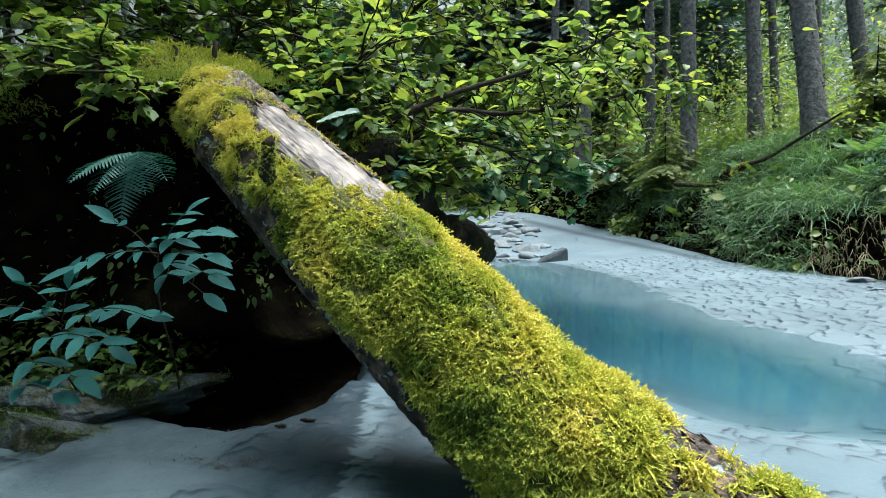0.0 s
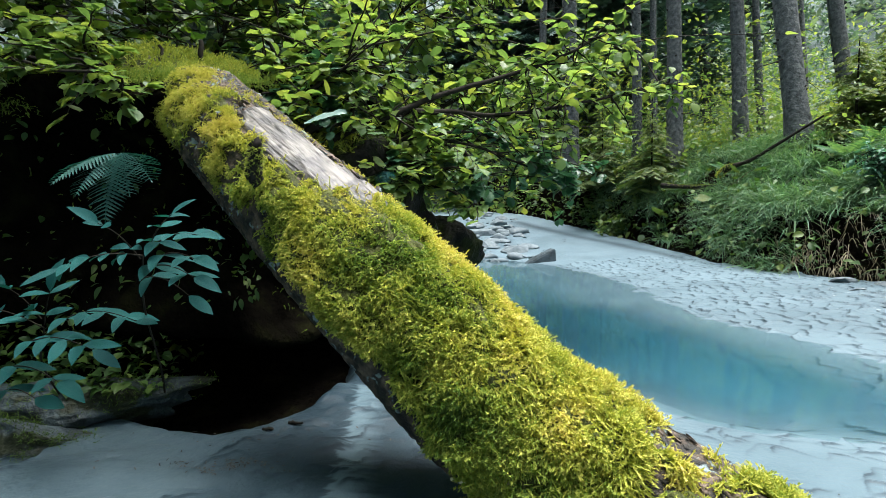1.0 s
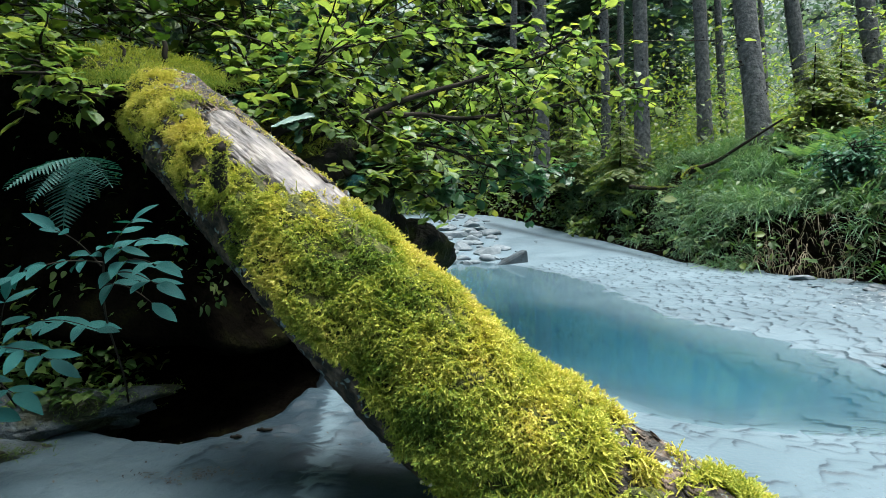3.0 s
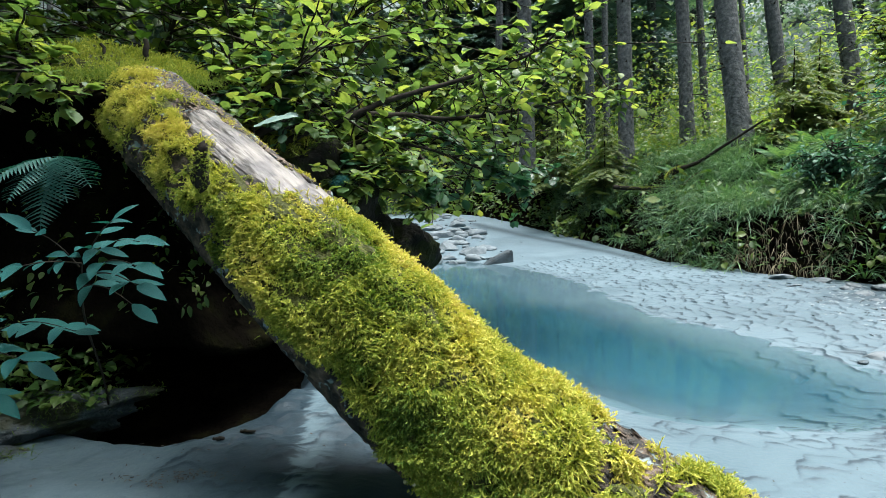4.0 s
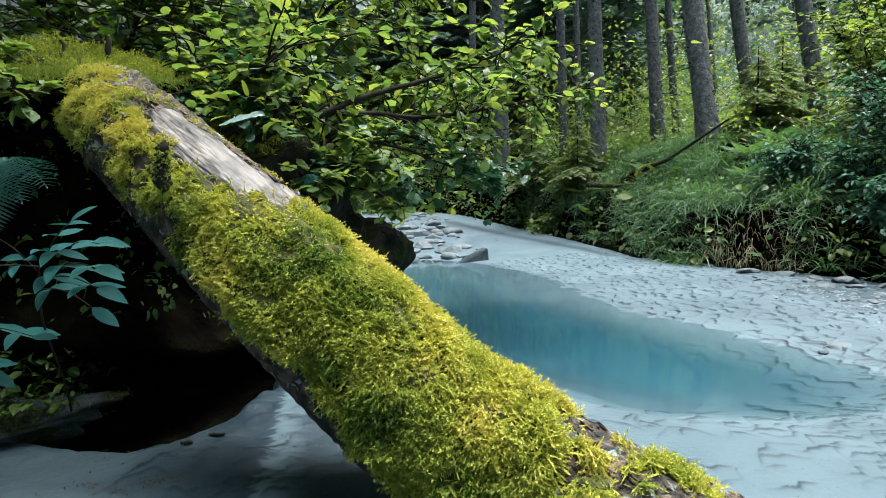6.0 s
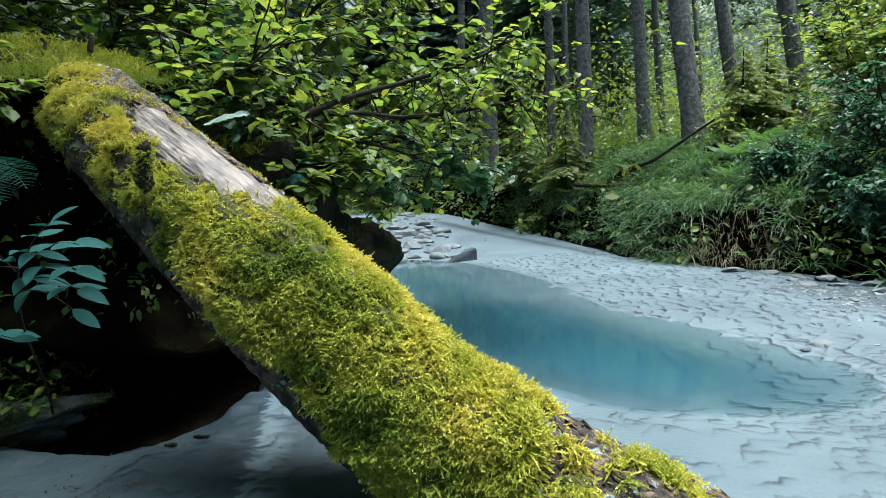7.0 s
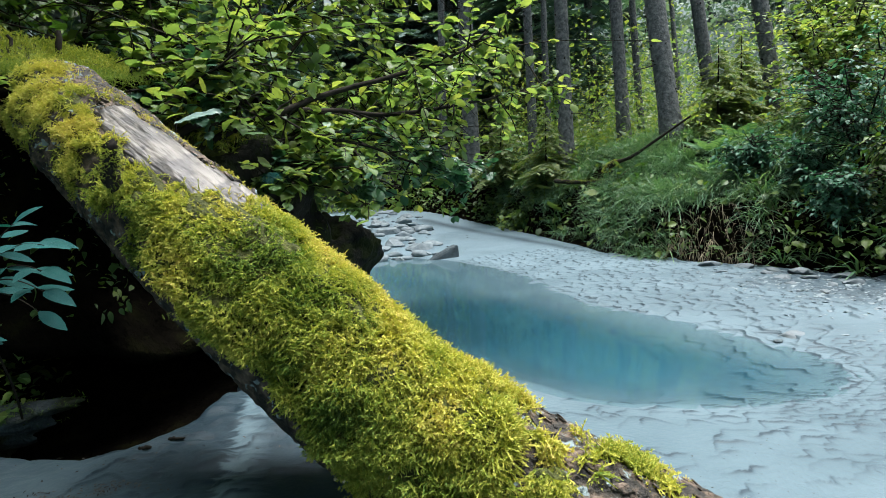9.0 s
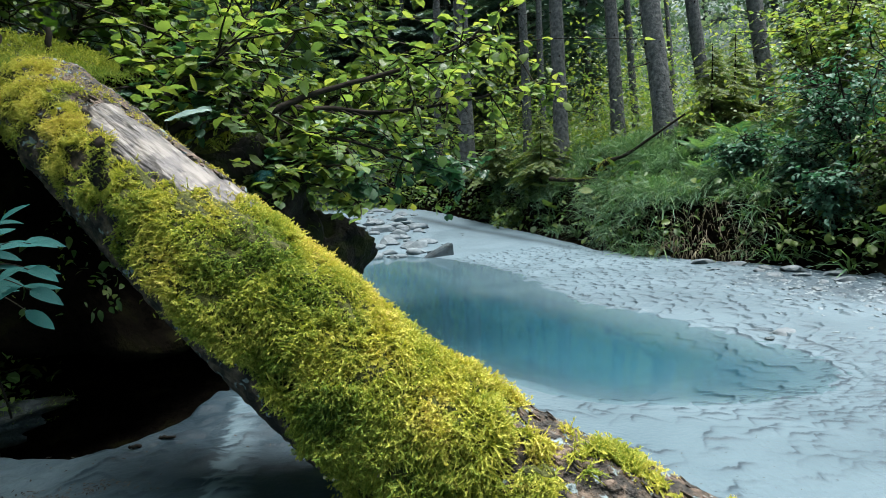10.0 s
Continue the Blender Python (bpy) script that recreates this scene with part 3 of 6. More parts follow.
def log_sheet(s0, s1, a0, a1, ns, na, out, flakes=1.0):
    s, a = np.meshgrid(np.linspace(s0, s1, ns), np.radians(np.linspace(a0, a1, na)), indexing="ij")
    o = out(s.ravel(), a.ravel()) if callable(out) else out
    v, d, t = log_point(s.ravel(), a.ravel(), o, flakes)
    i, j = np.meshgrid(np.arange(ns - 1), np.arange(na - 1), indexing="ij")
    f = np.stack([i * na + j, i * na + j + 1, (i + 1) * na + j + 1, (i + 1) * na + j], -1).reshape(-1, 4)
    return v, f, s.ravel(), a.ravel()


v, f, s_, a_ = log_sheet(0.2, 1, -180, 180, 560, 170, 0.0)
log_part("bark", v, f, BARK, "grey flaking bark")
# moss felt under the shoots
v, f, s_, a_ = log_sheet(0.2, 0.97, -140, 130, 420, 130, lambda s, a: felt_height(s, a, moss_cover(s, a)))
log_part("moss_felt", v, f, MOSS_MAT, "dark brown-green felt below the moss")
# barked-off patch
def bare_out(s, a):
    lo, hi = bare_edges(s)
    g = np.degrees(a)
    edge = np.minimum.reduce([(g - lo) / 8, (hi - g) / 8, (s - 0.515) / 0.01, (0.635 - s) / 0.01]) + 2.0 * (fbm(np.stack([a * 3, s * 40, s * 0], -1), 2, 71) - 0.5)
    return -0.016 + 0.023 * smooth(-0.6, 0.3, edge)


v, f, s_, a_ = log_sheet(0.502, 0.645, -30, 52, 140, 84, bare_out, 0.12)
ob = log_part("bare_wood", v, f, BARE, "bare weathered pale wood without bark")
layer = ob.data.uv_layers.new(name="grain")
idx = np.empty(len(ob.data.loops), np.int32)
ob.data.loops.foreach_get("vertex_index", idx)
layer.data.foreach_set("uv", np.stack([s_[idx] * 5, a_[idx] * 0.5], -1).ravel().astype(np.float32))


def moss_shoot(seed, leaves=13):
    """One feathery shoot: a bent stem set all round with short overlapping leaves; 1 long."""
    r = np.random.default_rng(seed)
    u = np.linspace(0, 1, 5)
    bend, yaw = r.uniform(0.45, 1.10), r.uniform(-0.6, 0.6)
    p = np.stack([0.40 * yaw * np.sin(3.2 * u), bend * u ** 2, u * (1 - 0.45 * bend * u)], -1)
    w = 0.062 * (1 - 0.5 * u)
    w[-1] = 0.012
    vs = list(np.concatenate([p + np.stack([w, 0 * u, 0 * u], -1), p - np.stack([w, 0 * u, 0 * u], -1)]))
    fs = []
    for i in range(4):
        fs += [(i, i + 1, 5 + i + 1), (i, 5 + i + 1, 5 + i)]
    for k in range(leaves):
        t = 0.12 + 0.86 * k / leaves
        c = np.array([np.interp(t, u, p[:, j]) for j in range(3)])
        a = k * 2.4 + r.normal(0, 0.3)
        ln = 0.23 * (1.15 - 0.45 * t) * r.uniform(0.8, 1.25)
        out = np.array([np.cos(a), 0.75 * np.sin(a), 0.0])
        tip = c + ln * (out * 0.80 + np.array([0, 0.35 * bend * t, r.uniform(0.5, 0.9)]))
        m = len(vs)
        vs += [c + [0.04 * np.sin(a), 0, -0.06], c + [-0.04 * np.sin(a), 0.01, 0.06], tip]
        fs.append((m, m + 1, m + 2))
    return np.array(vs), np.array(fs)


SHOOTS = [moss_shoot(k) for k in range(10)]
count = 310000
ms, ma = rng.uniform(0.22, 0.95, count), np.radians(rng.uniform(-100, 116, count))
cover = moss_cover(ms, ma)
clump = fbm(np.stack([np.cos(ma) * 1.1, np.sin(ma) * 1.1, ms * 20], -1), 5.0, 52, 2)
thin_back = np.where(ms < 0.44, 0.45, np.where(np.degrees(ma) < -45, 0.5, 1.0))
keep = rng.uniform(0, 1, count) < cover ** 0.7 * smooth(0.06, 0.32, clump) * thin_back * 0.8
ms, ma, cover = ms[keep], ma[keep], cover[keep]
mp, md, mt = log_point(ms, ma, felt_height(ms, ma, cover) - 0.003)
flow = np.stack([fbm(mp, 14, 80, 2), fbm(mp, 14, 90, 2), fbm(mp, 14, 95, 2)], -1) - 0.5
low = smooth(0, 80, np.degrees(ma))[:, None]
swirl = np.stack([fbm(mp, 30, 180, 2), fbm(mp, 30, 190, 2), fbm(mp, 30, 195, 2)], -1) - 0.5
heading = md * (0.72 - 0.40 * low) + flow * 2.4 + swirl * 1.5 + np.array([-0.10, -0.10, -0.22]) + np.array([0, 0, -0.45]) * low + rng.normal(0, 0.20, mp.shape)
rot = frames_of(heading, rng.normal(0, 1, mp.shape) + np.array([0, 0, -1.2]))
size = rng.uniform(0.75, 1.45, len(mp)) * np.interp(ms, [0.5, 0.62, 0.8], [0.0150, 0.0220, 0.0300]) * np.interp(np.degrees(ma), [-50, 10], [0.5, 1.0])
deg = np.degrees(ma)
# random patches, plus a paler top and darker underside as light would fall
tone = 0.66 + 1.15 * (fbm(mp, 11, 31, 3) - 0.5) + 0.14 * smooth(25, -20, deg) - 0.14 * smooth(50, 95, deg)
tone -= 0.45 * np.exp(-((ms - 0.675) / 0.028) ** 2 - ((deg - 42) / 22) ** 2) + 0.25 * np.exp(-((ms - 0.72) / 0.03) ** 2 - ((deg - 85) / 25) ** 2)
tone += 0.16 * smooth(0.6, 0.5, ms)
SHOOT_N = len(SHOOTS[0][0])
state = rng.bit_generator.state
v, f = scatter(SHOOTS, mp, rot, size)
rng.bit_generator.state = state
pick = rng.integers(0, len(SHOOTS), len(mp))
order = np.concatenate([np.flatnonzero(pick == k) for k in range(len(SHOOTS))])
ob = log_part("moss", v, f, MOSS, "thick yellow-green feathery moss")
ob["kind"] = "stuff"
# each shoot darkens to its foot: shade between shoots put into the tone
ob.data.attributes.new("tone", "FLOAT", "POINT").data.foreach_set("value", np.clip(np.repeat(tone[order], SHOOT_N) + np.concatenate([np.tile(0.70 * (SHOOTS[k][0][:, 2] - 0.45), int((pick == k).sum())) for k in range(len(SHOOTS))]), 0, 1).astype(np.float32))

# ---- forest trees ----
def needle_spray(seed):
    """A drooping spruce branch: a thin limb and two rows of needled twigs; 1 long along x."""
    r = np.random.default_rng(seed)
    u = np.linspace(0, 1, 7)
    line = np.stack([u, 0 * u, 0.10 * u - 0.38 * u ** 2], -1)
    vs, fs = [], []
    for k in range(30):
        t = 0.12 + 0.86 * k / 30
        c = np.array([np.interp(t, u, line[:, j]) for j in range(3)])
        side = 1 if k % 2 else -1
        ln = 0.34 * (1.05 - 0.75 * t) * r.uniform(0.7, 1.2)
        d = np.array([0.55, side * 0.8, -r.uniform(0.1, 0.5)])
        nrm = np.array([0.0, 0.0, 1.0]) + r.normal(0, 0.4, 3)
        w = np.cross(d, nrm)
        w = w / np.linalg.norm(w) * 0.036
        for q in range(3):
            a, b = c + d * ln * q / 3, c + d * ln * (q + 1.15) / 3
            drop = np.array([0, 0, -0.05 * ln * q])
            m = len(vs)
            vs += [a + w * 1.2 + drop, a - w * 1.2 + drop, b + drop]
            fs.append((m, m + 1, m + 2))
    return np.array(vs), np.array(fs)


SPRAYS = [needle_spray(k) for k in range(5)]


def spruce(seed, bare=4.0, tall=16.0, radius=0.13, sprays=110):
    """A forest spruce: tapered trunk, dead twigs below and a crown of drooping limbs."""
    r = np.random.default_rng(seed)
    tree = tagged(empty("spruce_tree"), "tall spruce with grey scaly trunk and dead lower twigs", "tree", "forest spruces")
    z = np.concatenate([[-0.6, -0.2, 0, 0.15, 0.4], np.linspace(0.8, tall, 26)])
    rad = radius * np.interp(z, [-0.6, 0, 0.4, 1.5, tall], [1.6, 1.35, 1.08, 1.0, 0.08])
    wob = np.stack([0.03 * np.sin(z * 0.7 + seed), 0.03 * np.sin(z * 0.5 + seed * 2), z], -1)
    v, f = tube(wob, rad, 14)
    v = v + ((fbm(v * [1, 1, 0.6], 9, seed) - 0.5) * 0.025)[:, None] * (v - np.repeat(wob, 14, axis=0)) / (np.repeat(rad, 14)[:, None])
    piece("trunk", v, f, SPRUCE, tree)
    dead = []
    for k in range(30):
        h, a, ln = r.uniform(0.7, bare + 1.5), r.uniform(0, 2 * np.pi), r.uniform(0.2, 0.9)
        d = np.array([np.cos(a), np.sin(a), -0.15])
        u = np.linspace(0, 1, 5)[:, None]
        dead.append(tube(np.array([0, 0, h]) + d * (0.8 * radius + ln * u) + np.array([0, 0, -0.3 * ln]) * u ** 2 + r.normal(0, 0.012, (5, 3)), 0.007 * (1.1 - u[:, 0]), 4))
    v, f = joined(dead)
    piece("dead_brushwood", v, f, TWIG, tree)["kind"] = "stuff"
    knots = []
    for k in range(46):
        h, a = r.uniform(0.5, 6.0), r.uniform(0, 2 * np.pi)
        d = np.array([np.cos(a), np.sin(a), 0.25])
        u = np.linspace(0, 1, 3)[:, None]
        knots.append(tube(np.array([0.03 * np.sin(h * 0.7 + seed), 0.03 * np.sin(h * 0.5 + seed * 2), h]) + d * (0.85 * radius + r.uniform(0.03, 0.07) * u), [0.016, 0.012, 0.003], 6))
    v, f = joined(knots)
    piece("dead_twig_stubble", v, f, TWIG, tree, "dark broken twig stubs on the trunk")["kind"] = "stuff"
    hs = np.sort(r.uniform(bare, tall * 0.97, sprays))
    an = r.uniform(0, 2 * np.pi, sprays)
    size = np.interp(hs, [bare, bare + 2, tall], [1.3, 2.0, 0.25]) * r.uniform(0.75, 1.2, sprays)
    c, s = np.cos(an), np.sin(an)
    o = np.zeros(sprays)
    rot = np.stack([np.stack([c, -s, o], -1), np.stack([s, c, o], -1), np.stack([o, o, o + 1], -1)], 1)
    v, f = scatter(SPRAYS, np.stack([o, o, hs], -1), rot, size)
    crown = piece("crown", v, f, NEEDLE, tree)
    crown["kind"] = "stuff"
    return tree


def stand(at, lean, size):
    z = Vector(lean).normalized()
    x = Vector((1, 0, 0)) - z * z.x
    x.normalize()
    y = z.cross(x)
    m = Matrix((x, y, z)).transposed().to_4x4()
    return Matrix.Translation(at) @ m @ Matrix.Diagonal((size[0], size[0], size[1], 1))


TREES = [((3.96, 5.75, 1.25), (-0.047, 0.11, 1), 0.112), ((4.116, 7.151, 1.5), (0.004, 0.10, 1), 0.089), ((4.84, 7.831, 1.5), (-0.008, 0.10, 1), 0.054),
         ((3.441, 7.613, 1.6), (0.028, 0.095, 1), 0.105), ((5.288, 6.709, 1.4), (-0.066, 0.114, 1), 0.087), ((5.716, 6.099, 1.3), (-0.076, 0.116, 1), 0.096),
         ((2.66, 10.15, 1.25), (0.022, 0.096, 1), 0.15), ((8.57, 7.71, 2.2), (-0.158, 0.132, 1), 0.076), ((2.45, 11.9, 1.6), (0.038, 0.093, 1), 0.09),
         ((3.321, 8.673, 1.6), (0.025, 0.096, 1), 0.076), ((4.389, 10.547, 2.0), (0.023, 0.096, 1), 0.069), ((7.685, 10.918, 2.1), (-0.016, 0.104, 1), 0.057)]
kinds = [spruce(3, 10.5, 18, 0.13, 50), spruce(8, 10.0, 18, 0.13, 50), spruce(15, 1.2, 15, 0.13, 120)]
spots = list(TREES)
r_ = np.random.default_rng(44)
for k in range(50):
    a, d = min(r_.uniform(-1.15, 1.3), r_.uniform(-1.15, 1.3)), r_.uniform(12.5, 28)
    spots.append(((d * np.sin(a) + 2, d * np.cos(a), None), (r_.normal(0, 0.02), 0.08 * np.cos(a), 1), r_.uniform(0.06, 0.14)))
for k in range(12):
    a, d = r_.uniform(1.6, 4.7), r_.uniform(7, 18)
    spots.append(((d * np.sin(a), d * np.cos(a), None), (0, 0, 1), r_.uniform(0.09, 0.14)))
for k in range(20):
    spots.append(((r_.uniform(-3.5, 6.5), r_.uniform(16.5, 26), None), (0, 0.06, 1), r_.uniform(0.09, 0.15)))
for x, y in ((-2.7, 4.3), (-2.5, 5.8), (-3.6, 3.2), (-2.9, 8.0), (-4.6, 5.2)):
    spots.append(((x, y, None), (0, 0.03, 1), 0.10))
for k in range(8):
    a, d = r_.uniform(0.08, 0.50), r_.uniform(14.5, 22)
    spots.append(((d * np.sin(a) + 0.3, d * np.cos(a), None), (0, 0.05, 1), r_.uniform(0.12, 0.16)))
for k in range(16):
    a, d = r_.uniform(0.50, 1.05), r_.uniform(24.5, 36)
    spots.append(((d * np.sin(a), d * np.cos(a), None), (0, 0.03, 1), r_.uniform(0.10, 0.15)))
for n, ((x, y, z), lean, rad) in enumerate(spots):
    if z is None:
        if abs(x - 1.2) < 2.2 and 0 < y < 16 and n != 20 and n < 94:
            continue
        if n != 20 and y > 0 and np.arctan2(x, y) > 0.58 and np.hypot(x, y) < 24:
            continue
        z = float(height(np.array([x]), np.array([y]))[0])
    else:
        z = min(z, float(height(np.array([x]), np.array([y]))[0]) + 0.05)
    m = stand((x, y, z), lean, (rad / 0.13, 0.5 + 0.5 * rad / 0.13))
    if n in (0, 1, 20):
        kinds[(0, 1, 20).index(n)].matrix_basis = m
    else:
        tree = copy_thing(kinds[n % 2 if n < 18 else (2 if n < 58 or n >= 74 else 0)], Matrix())
        tree.matrix_basis = m

# ---- leaves ----
def broad_leaf(width=0.8, fold=0.18, droop=0.25, rows=4, point=1.0):
    """A leaf 1 long along z, folded along its midrib, tip drooping towards y."""
    u = np.linspace(0, 1, rows + 1)
    half = 0.5 * width * np.sin(np.pi * np.clip(u, 0.0, 1) ** 0.85) ** (0.7 * point)
    half[0], half[-1] = 0.02, 0.01
    mid = np.stack([0 * u, -droop * u ** 2, u * (1 - 0.15 * droop)], -1)
    lf = mid + np.stack([-half, fold * half * 2, 0 * u], -1)
    rt = mid + np.stack([half, fold * half * 2, 0 * u], -1)
    n = rows + 1
    vs = np.concatenate([lf, mid, rt])
    fs = []
    for i in range(rows):
        fs += [(i, n + i, n + i + 1, i + 1), (n + i, 2 * n + i, 2 * n + i + 1, n + i + 1)]
    return vs, np.array(fs)


def toothed_leaf(width, fold, droop, seed, rows=9):
    """A round hazel leaf 1 long along z: heart-shaped foot, drawn-out tip, toothed rim, ridged between its side veins."""
    r = np.random.default_rng(seed)
    u = np.linspace(0, 1, rows + 1)
    half = 0.5 * width * np.interp(u, [0, 0.06, 0.2, 0.45, 0.65, 0.8, 0.92, 1], [0.15, 0.55, 0.88, 1.0, 0.86, 0.55, 0.2, 0.01]) * (1 + 0.06 * (-1.0) ** np.arange(rows + 1)) * r.uniform(0.94, 1.06, rows + 1)
    curl = r.normal(0, 0.05)
    cols = []
    for q in (-1, -0.5, 0, 0.5, 1):
        ridge = 0.035 * (-1.0) ** np.arange(rows + 1) * (abs(q) == 0.5) + 0.012 * r.normal(0, 1, rows + 1) * abs(q)
        side = half * q
        cols.append(np.stack([side, -droop * u ** 2 + fold * np.abs(side) * 2 + curl * q * u + ridge - 0.25 * side ** 2, u * (1 - 0.15 * droop) + 0.10 * abs(q) * np.sin(np.pi * u) - 0.07 * abs(q) * (u < 0.05)], -1))
    n = rows + 1
    fs = [(c * n + i, (c + 1) * n + i, (c + 1) * n + i + 1, c * n + i + 1) for c in range(4) for i in range(rows)]
    return np.concatenate(cols), np.array(fs)


HAZEL = [toothed_leaf(0.84, 0.10, 0.2, 1), toothed_leaf(0.92, 0.18, 0.35, 2), toothed_leaf(0.78, 0.04, 0.1, 3), toothed_leaf(0.88, -0.06, 0.3, 4), toothed_leaf(0.80, 0.22, 0.15, 5)]
ASH = [broad_leaf(0.36, 0.12, 0.2, 5), broad_leaf(0.38, 0.2, 0.3, 5), broad_leaf(0.34, 0.05, 0.1, 5)]
HERBLEAF = [broad_leaf(0.6, 0.12, 0.3, 6), broad_leaf(0.42, 0.15, 0.4, 6), broad_leaf(0.34, 0.1, 0.5, 6), toothed_leaf(0.7, 0.15, 0.4, 8, 6)]
FARLEAF = [broad_leaf(0.7, 0.12, 0.3, 2), broad_leaf(0.5, 0.15, 0.4, 2)]

def bush(name, label, base, boughs, seed, leaf_shapes, leaf_size, leaf_material, twigs_each=30, twig_len=(0.15, 0.5), singles=0, thick=0.016, spread=(0.25, 0.0, 0.12), first=0.2, flat=0.35, clear=()):
    """A leafy bush: bent boughs, side twigs and leaves along the twigs; the nearest leaves are objects of their own."""
    r = np.random.default_rng(seed)
    thing = tagged(empty(name, base), label, "bush")
    o = np.array(base)
    at, to, loose = [], [], []
    for limb in boughs:
        line = spline(limb, 40)
        line[1:-1] += (fbm(line, 7, seed, 2)[1:-1, None] - 0.5) * 0.03
        v, f = tube(line - o, np.linspace(thick, 0.003, 40), 8)
        piece("bough", v, f, TWIG, thing)
        for k in range(twigs_each):
            i = r.integers(int(40 * first), 40)
            d = np.array([r.normal(spread[0], 0.6), r.normal(spread[1], 0.6), r.normal(spread[2], 0.42)])
            ln = r.uniform(*twig_len)
            u = np.linspace(0, 1, 9)[:, None]
            tw = line[i] + d * ln * u + np.array([0, 0, -0.2 * ln]) * u ** 2 + np.cumsum(r.normal(0, 0.004, (9, 3)), axis=0)
            v, f = tube(tw - o, np.linspace(0.0042, 0.0013, 9), 4)
            if singles:
                piece("twig", v, f, TWIG, thing)
            else:
                loose.append((v, f))
            for q in range(2, 9):
                for side in (-1, 1):
                    if r.uniform() < 0.55:
                        at.append(tw[q])
                        to.append(d * 0.5 + np.array([r.normal(0, 0.6), r.normal(-0.15, 0.6), r.normal(-0.12, 0.22)]))
    if loose:
        v, f = joined(loose)
        piece("brushwood", v, f, TWIG, thing)["kind"] = "stuff"
    at, to = np.array(at), np.array(to)
    free = np.ones(len(at), bool)
    for lo, hi in ((np.array(q[:3]), np.array(q[3:])) for q in clear):
        free &= ~((at > lo) & (at < hi)).all(1)
    at, to = at[free], to[free]
    rot = frames_of(to, np.array([0, 0, 1.0]) + r.normal(0, flat, at.shape))
    size = r.uniform(*leaf_size, len(at))
    order = np.argsort(at[:, 1])
    meshes = [mesh_of("leaf", v, f, leaf_material) for v, f in leaf_shapes]
    for i in order[:singles]:
        ob = new("leaf", meshes[i % len(meshes)])
        ob.parent = thing
        ob.matrix_basis = Matrix.Translation(at[i] - o) @ Matrix(rot[i].tolist()).to_4x4() @ Matrix.Diagonal((size[i], size[i], size[i], 1))
    rest = order[singles:]
    v, f = scatter(leaf_shapes, at[rest] - o, rot[rest], size[rest])
    piece("foliage", v, f, leaf_material, thing)["kind"] = "stuff"
    return thing


bush("hazel_bush", "leafy hazel bush with dark bent branches over the stream", (-0.55, 1.95, 0.7), [
    [(-0.60, 1.95, 0.70), (-0.439, 1.98, 0.95), (-0.189, 2.035, 0.993), (0.046, 2.145, 1.103), (0.374, 2.255, 1.21), (0.549, 2.311, 1.283), (0.708, 2.369, 1.373), (0.911, 2.436, 1.557)],
    [(-0.60, 1.95, 0.70), (-0.273, 2.05, 0.97), (0.047, 2.241, 1.054), (0.291, 2.342, 1.055), (0.57, 2.395, 1.096), (0.835, 2.45, 1.15), (1.111, 2.507, 1.22)],
    [(-0.60, 1.95, 0.70), (-0.545, 1.93, 0.928), (-0.377, 1.96, 1.12), (-0.29, 2.054, 1.215), (-0.192, 2.171, 1.405)],
    [(-0.60, 1.95, 0.75), (-0.637, 2.151, 1.17), (-0.539, 2.261, 1.284), (-0.333, 2.367, 1.343)],
    [(-0.60, 1.95, 0.70), (-0.2, 2.3, 0.85), (0.1, 2.5, 0.85), (0.35, 2.7, 0.75)]], 5, HAZEL, (0.03, 0.064), LEAF, 42, (0.12, 0.42), 280, 0.016, flat=0.20, clear=[(-1.3, 1.0, 0.8, -0.62, 2.7, 1.42), (-0.7, 1.0, 0.5, -0.2, 1.7, 1.15)])
bush("hazel_bush", "tall hazel thicket behind the log with pale sunlit leaves", (-0.3, 3.0, 0.9), [
    [(-0.5, 2.9, 0.8), (-0.3, 2.8, 1.4), (0.0, 2.9, 1.8), (0.3, 3.0, 2.1)],
    [(-0.5, 2.9, 0.8), (-0.7, 2.7, 1.5), (-0.8, 2.9, 2.1)],
    [(-0.5, 2.9, 0.8), (0.1, 2.9, 1.2), (0.6, 3.1, 1.45), (1.1, 3.3, 1.6)],
    [(-0.5, 2.9, 0.8), (-0.1, 3.2, 1.6), (0.3, 3.3, 1.9), (0.8, 3.5, 2.2)],
    [(-0.5, 2.9, 0.8), (-0.9, 3.2, 1.6), (-1.2, 3.3, 2.0)],
    [(-0.5, 2.9, 0.8), (-0.1, 3.0, 1.0), (0.3, 3.2, 1.05), (0.7, 3.4, 1.0)],
    [(-0.5, 2.9, 0.8), (-0.3, 3.1, 1.1), (0.0, 3.3, 1.3), (0.5, 3.6, 1.5)]], 6, HAZEL, (0.038, 0.072), LEAF, 72, (0.2, 0.6), 0, 0.013, flat=0.26, clear=[(-1.4, 1.0, 0.8, -0.5, 2.75, 1.5)])
# ---- grass and herbs of the far bank ----
def blade(seed, rows=3):
    r = np.random.default_rng(seed)
    u = np.linspace(0, 1, rows + 1)
    bend = r.uniform(0.5, 1.2)
    p = np.stack([0.1 * r.normal() * u ** 2, bend * u ** 2, u * (1 - 0.55 * bend * u)], -1)
    w = 0.022 * (1 - u ** 1.5) * (0.7 + 0.3 * np.sin(np.pi * u)) + 0.0008
    a, b = p + np.stack([w, 0 * u, 0 * u], -1), p - np.stack([w, 0 * u, 0 * u], -1)
    n = rows + 1
    return np.concatenate([a, b]), np.array([(i, i + 1, n + i + 1, n + i) for i in range(rows)])


BLADES = [blade(k) for k in range(8)]


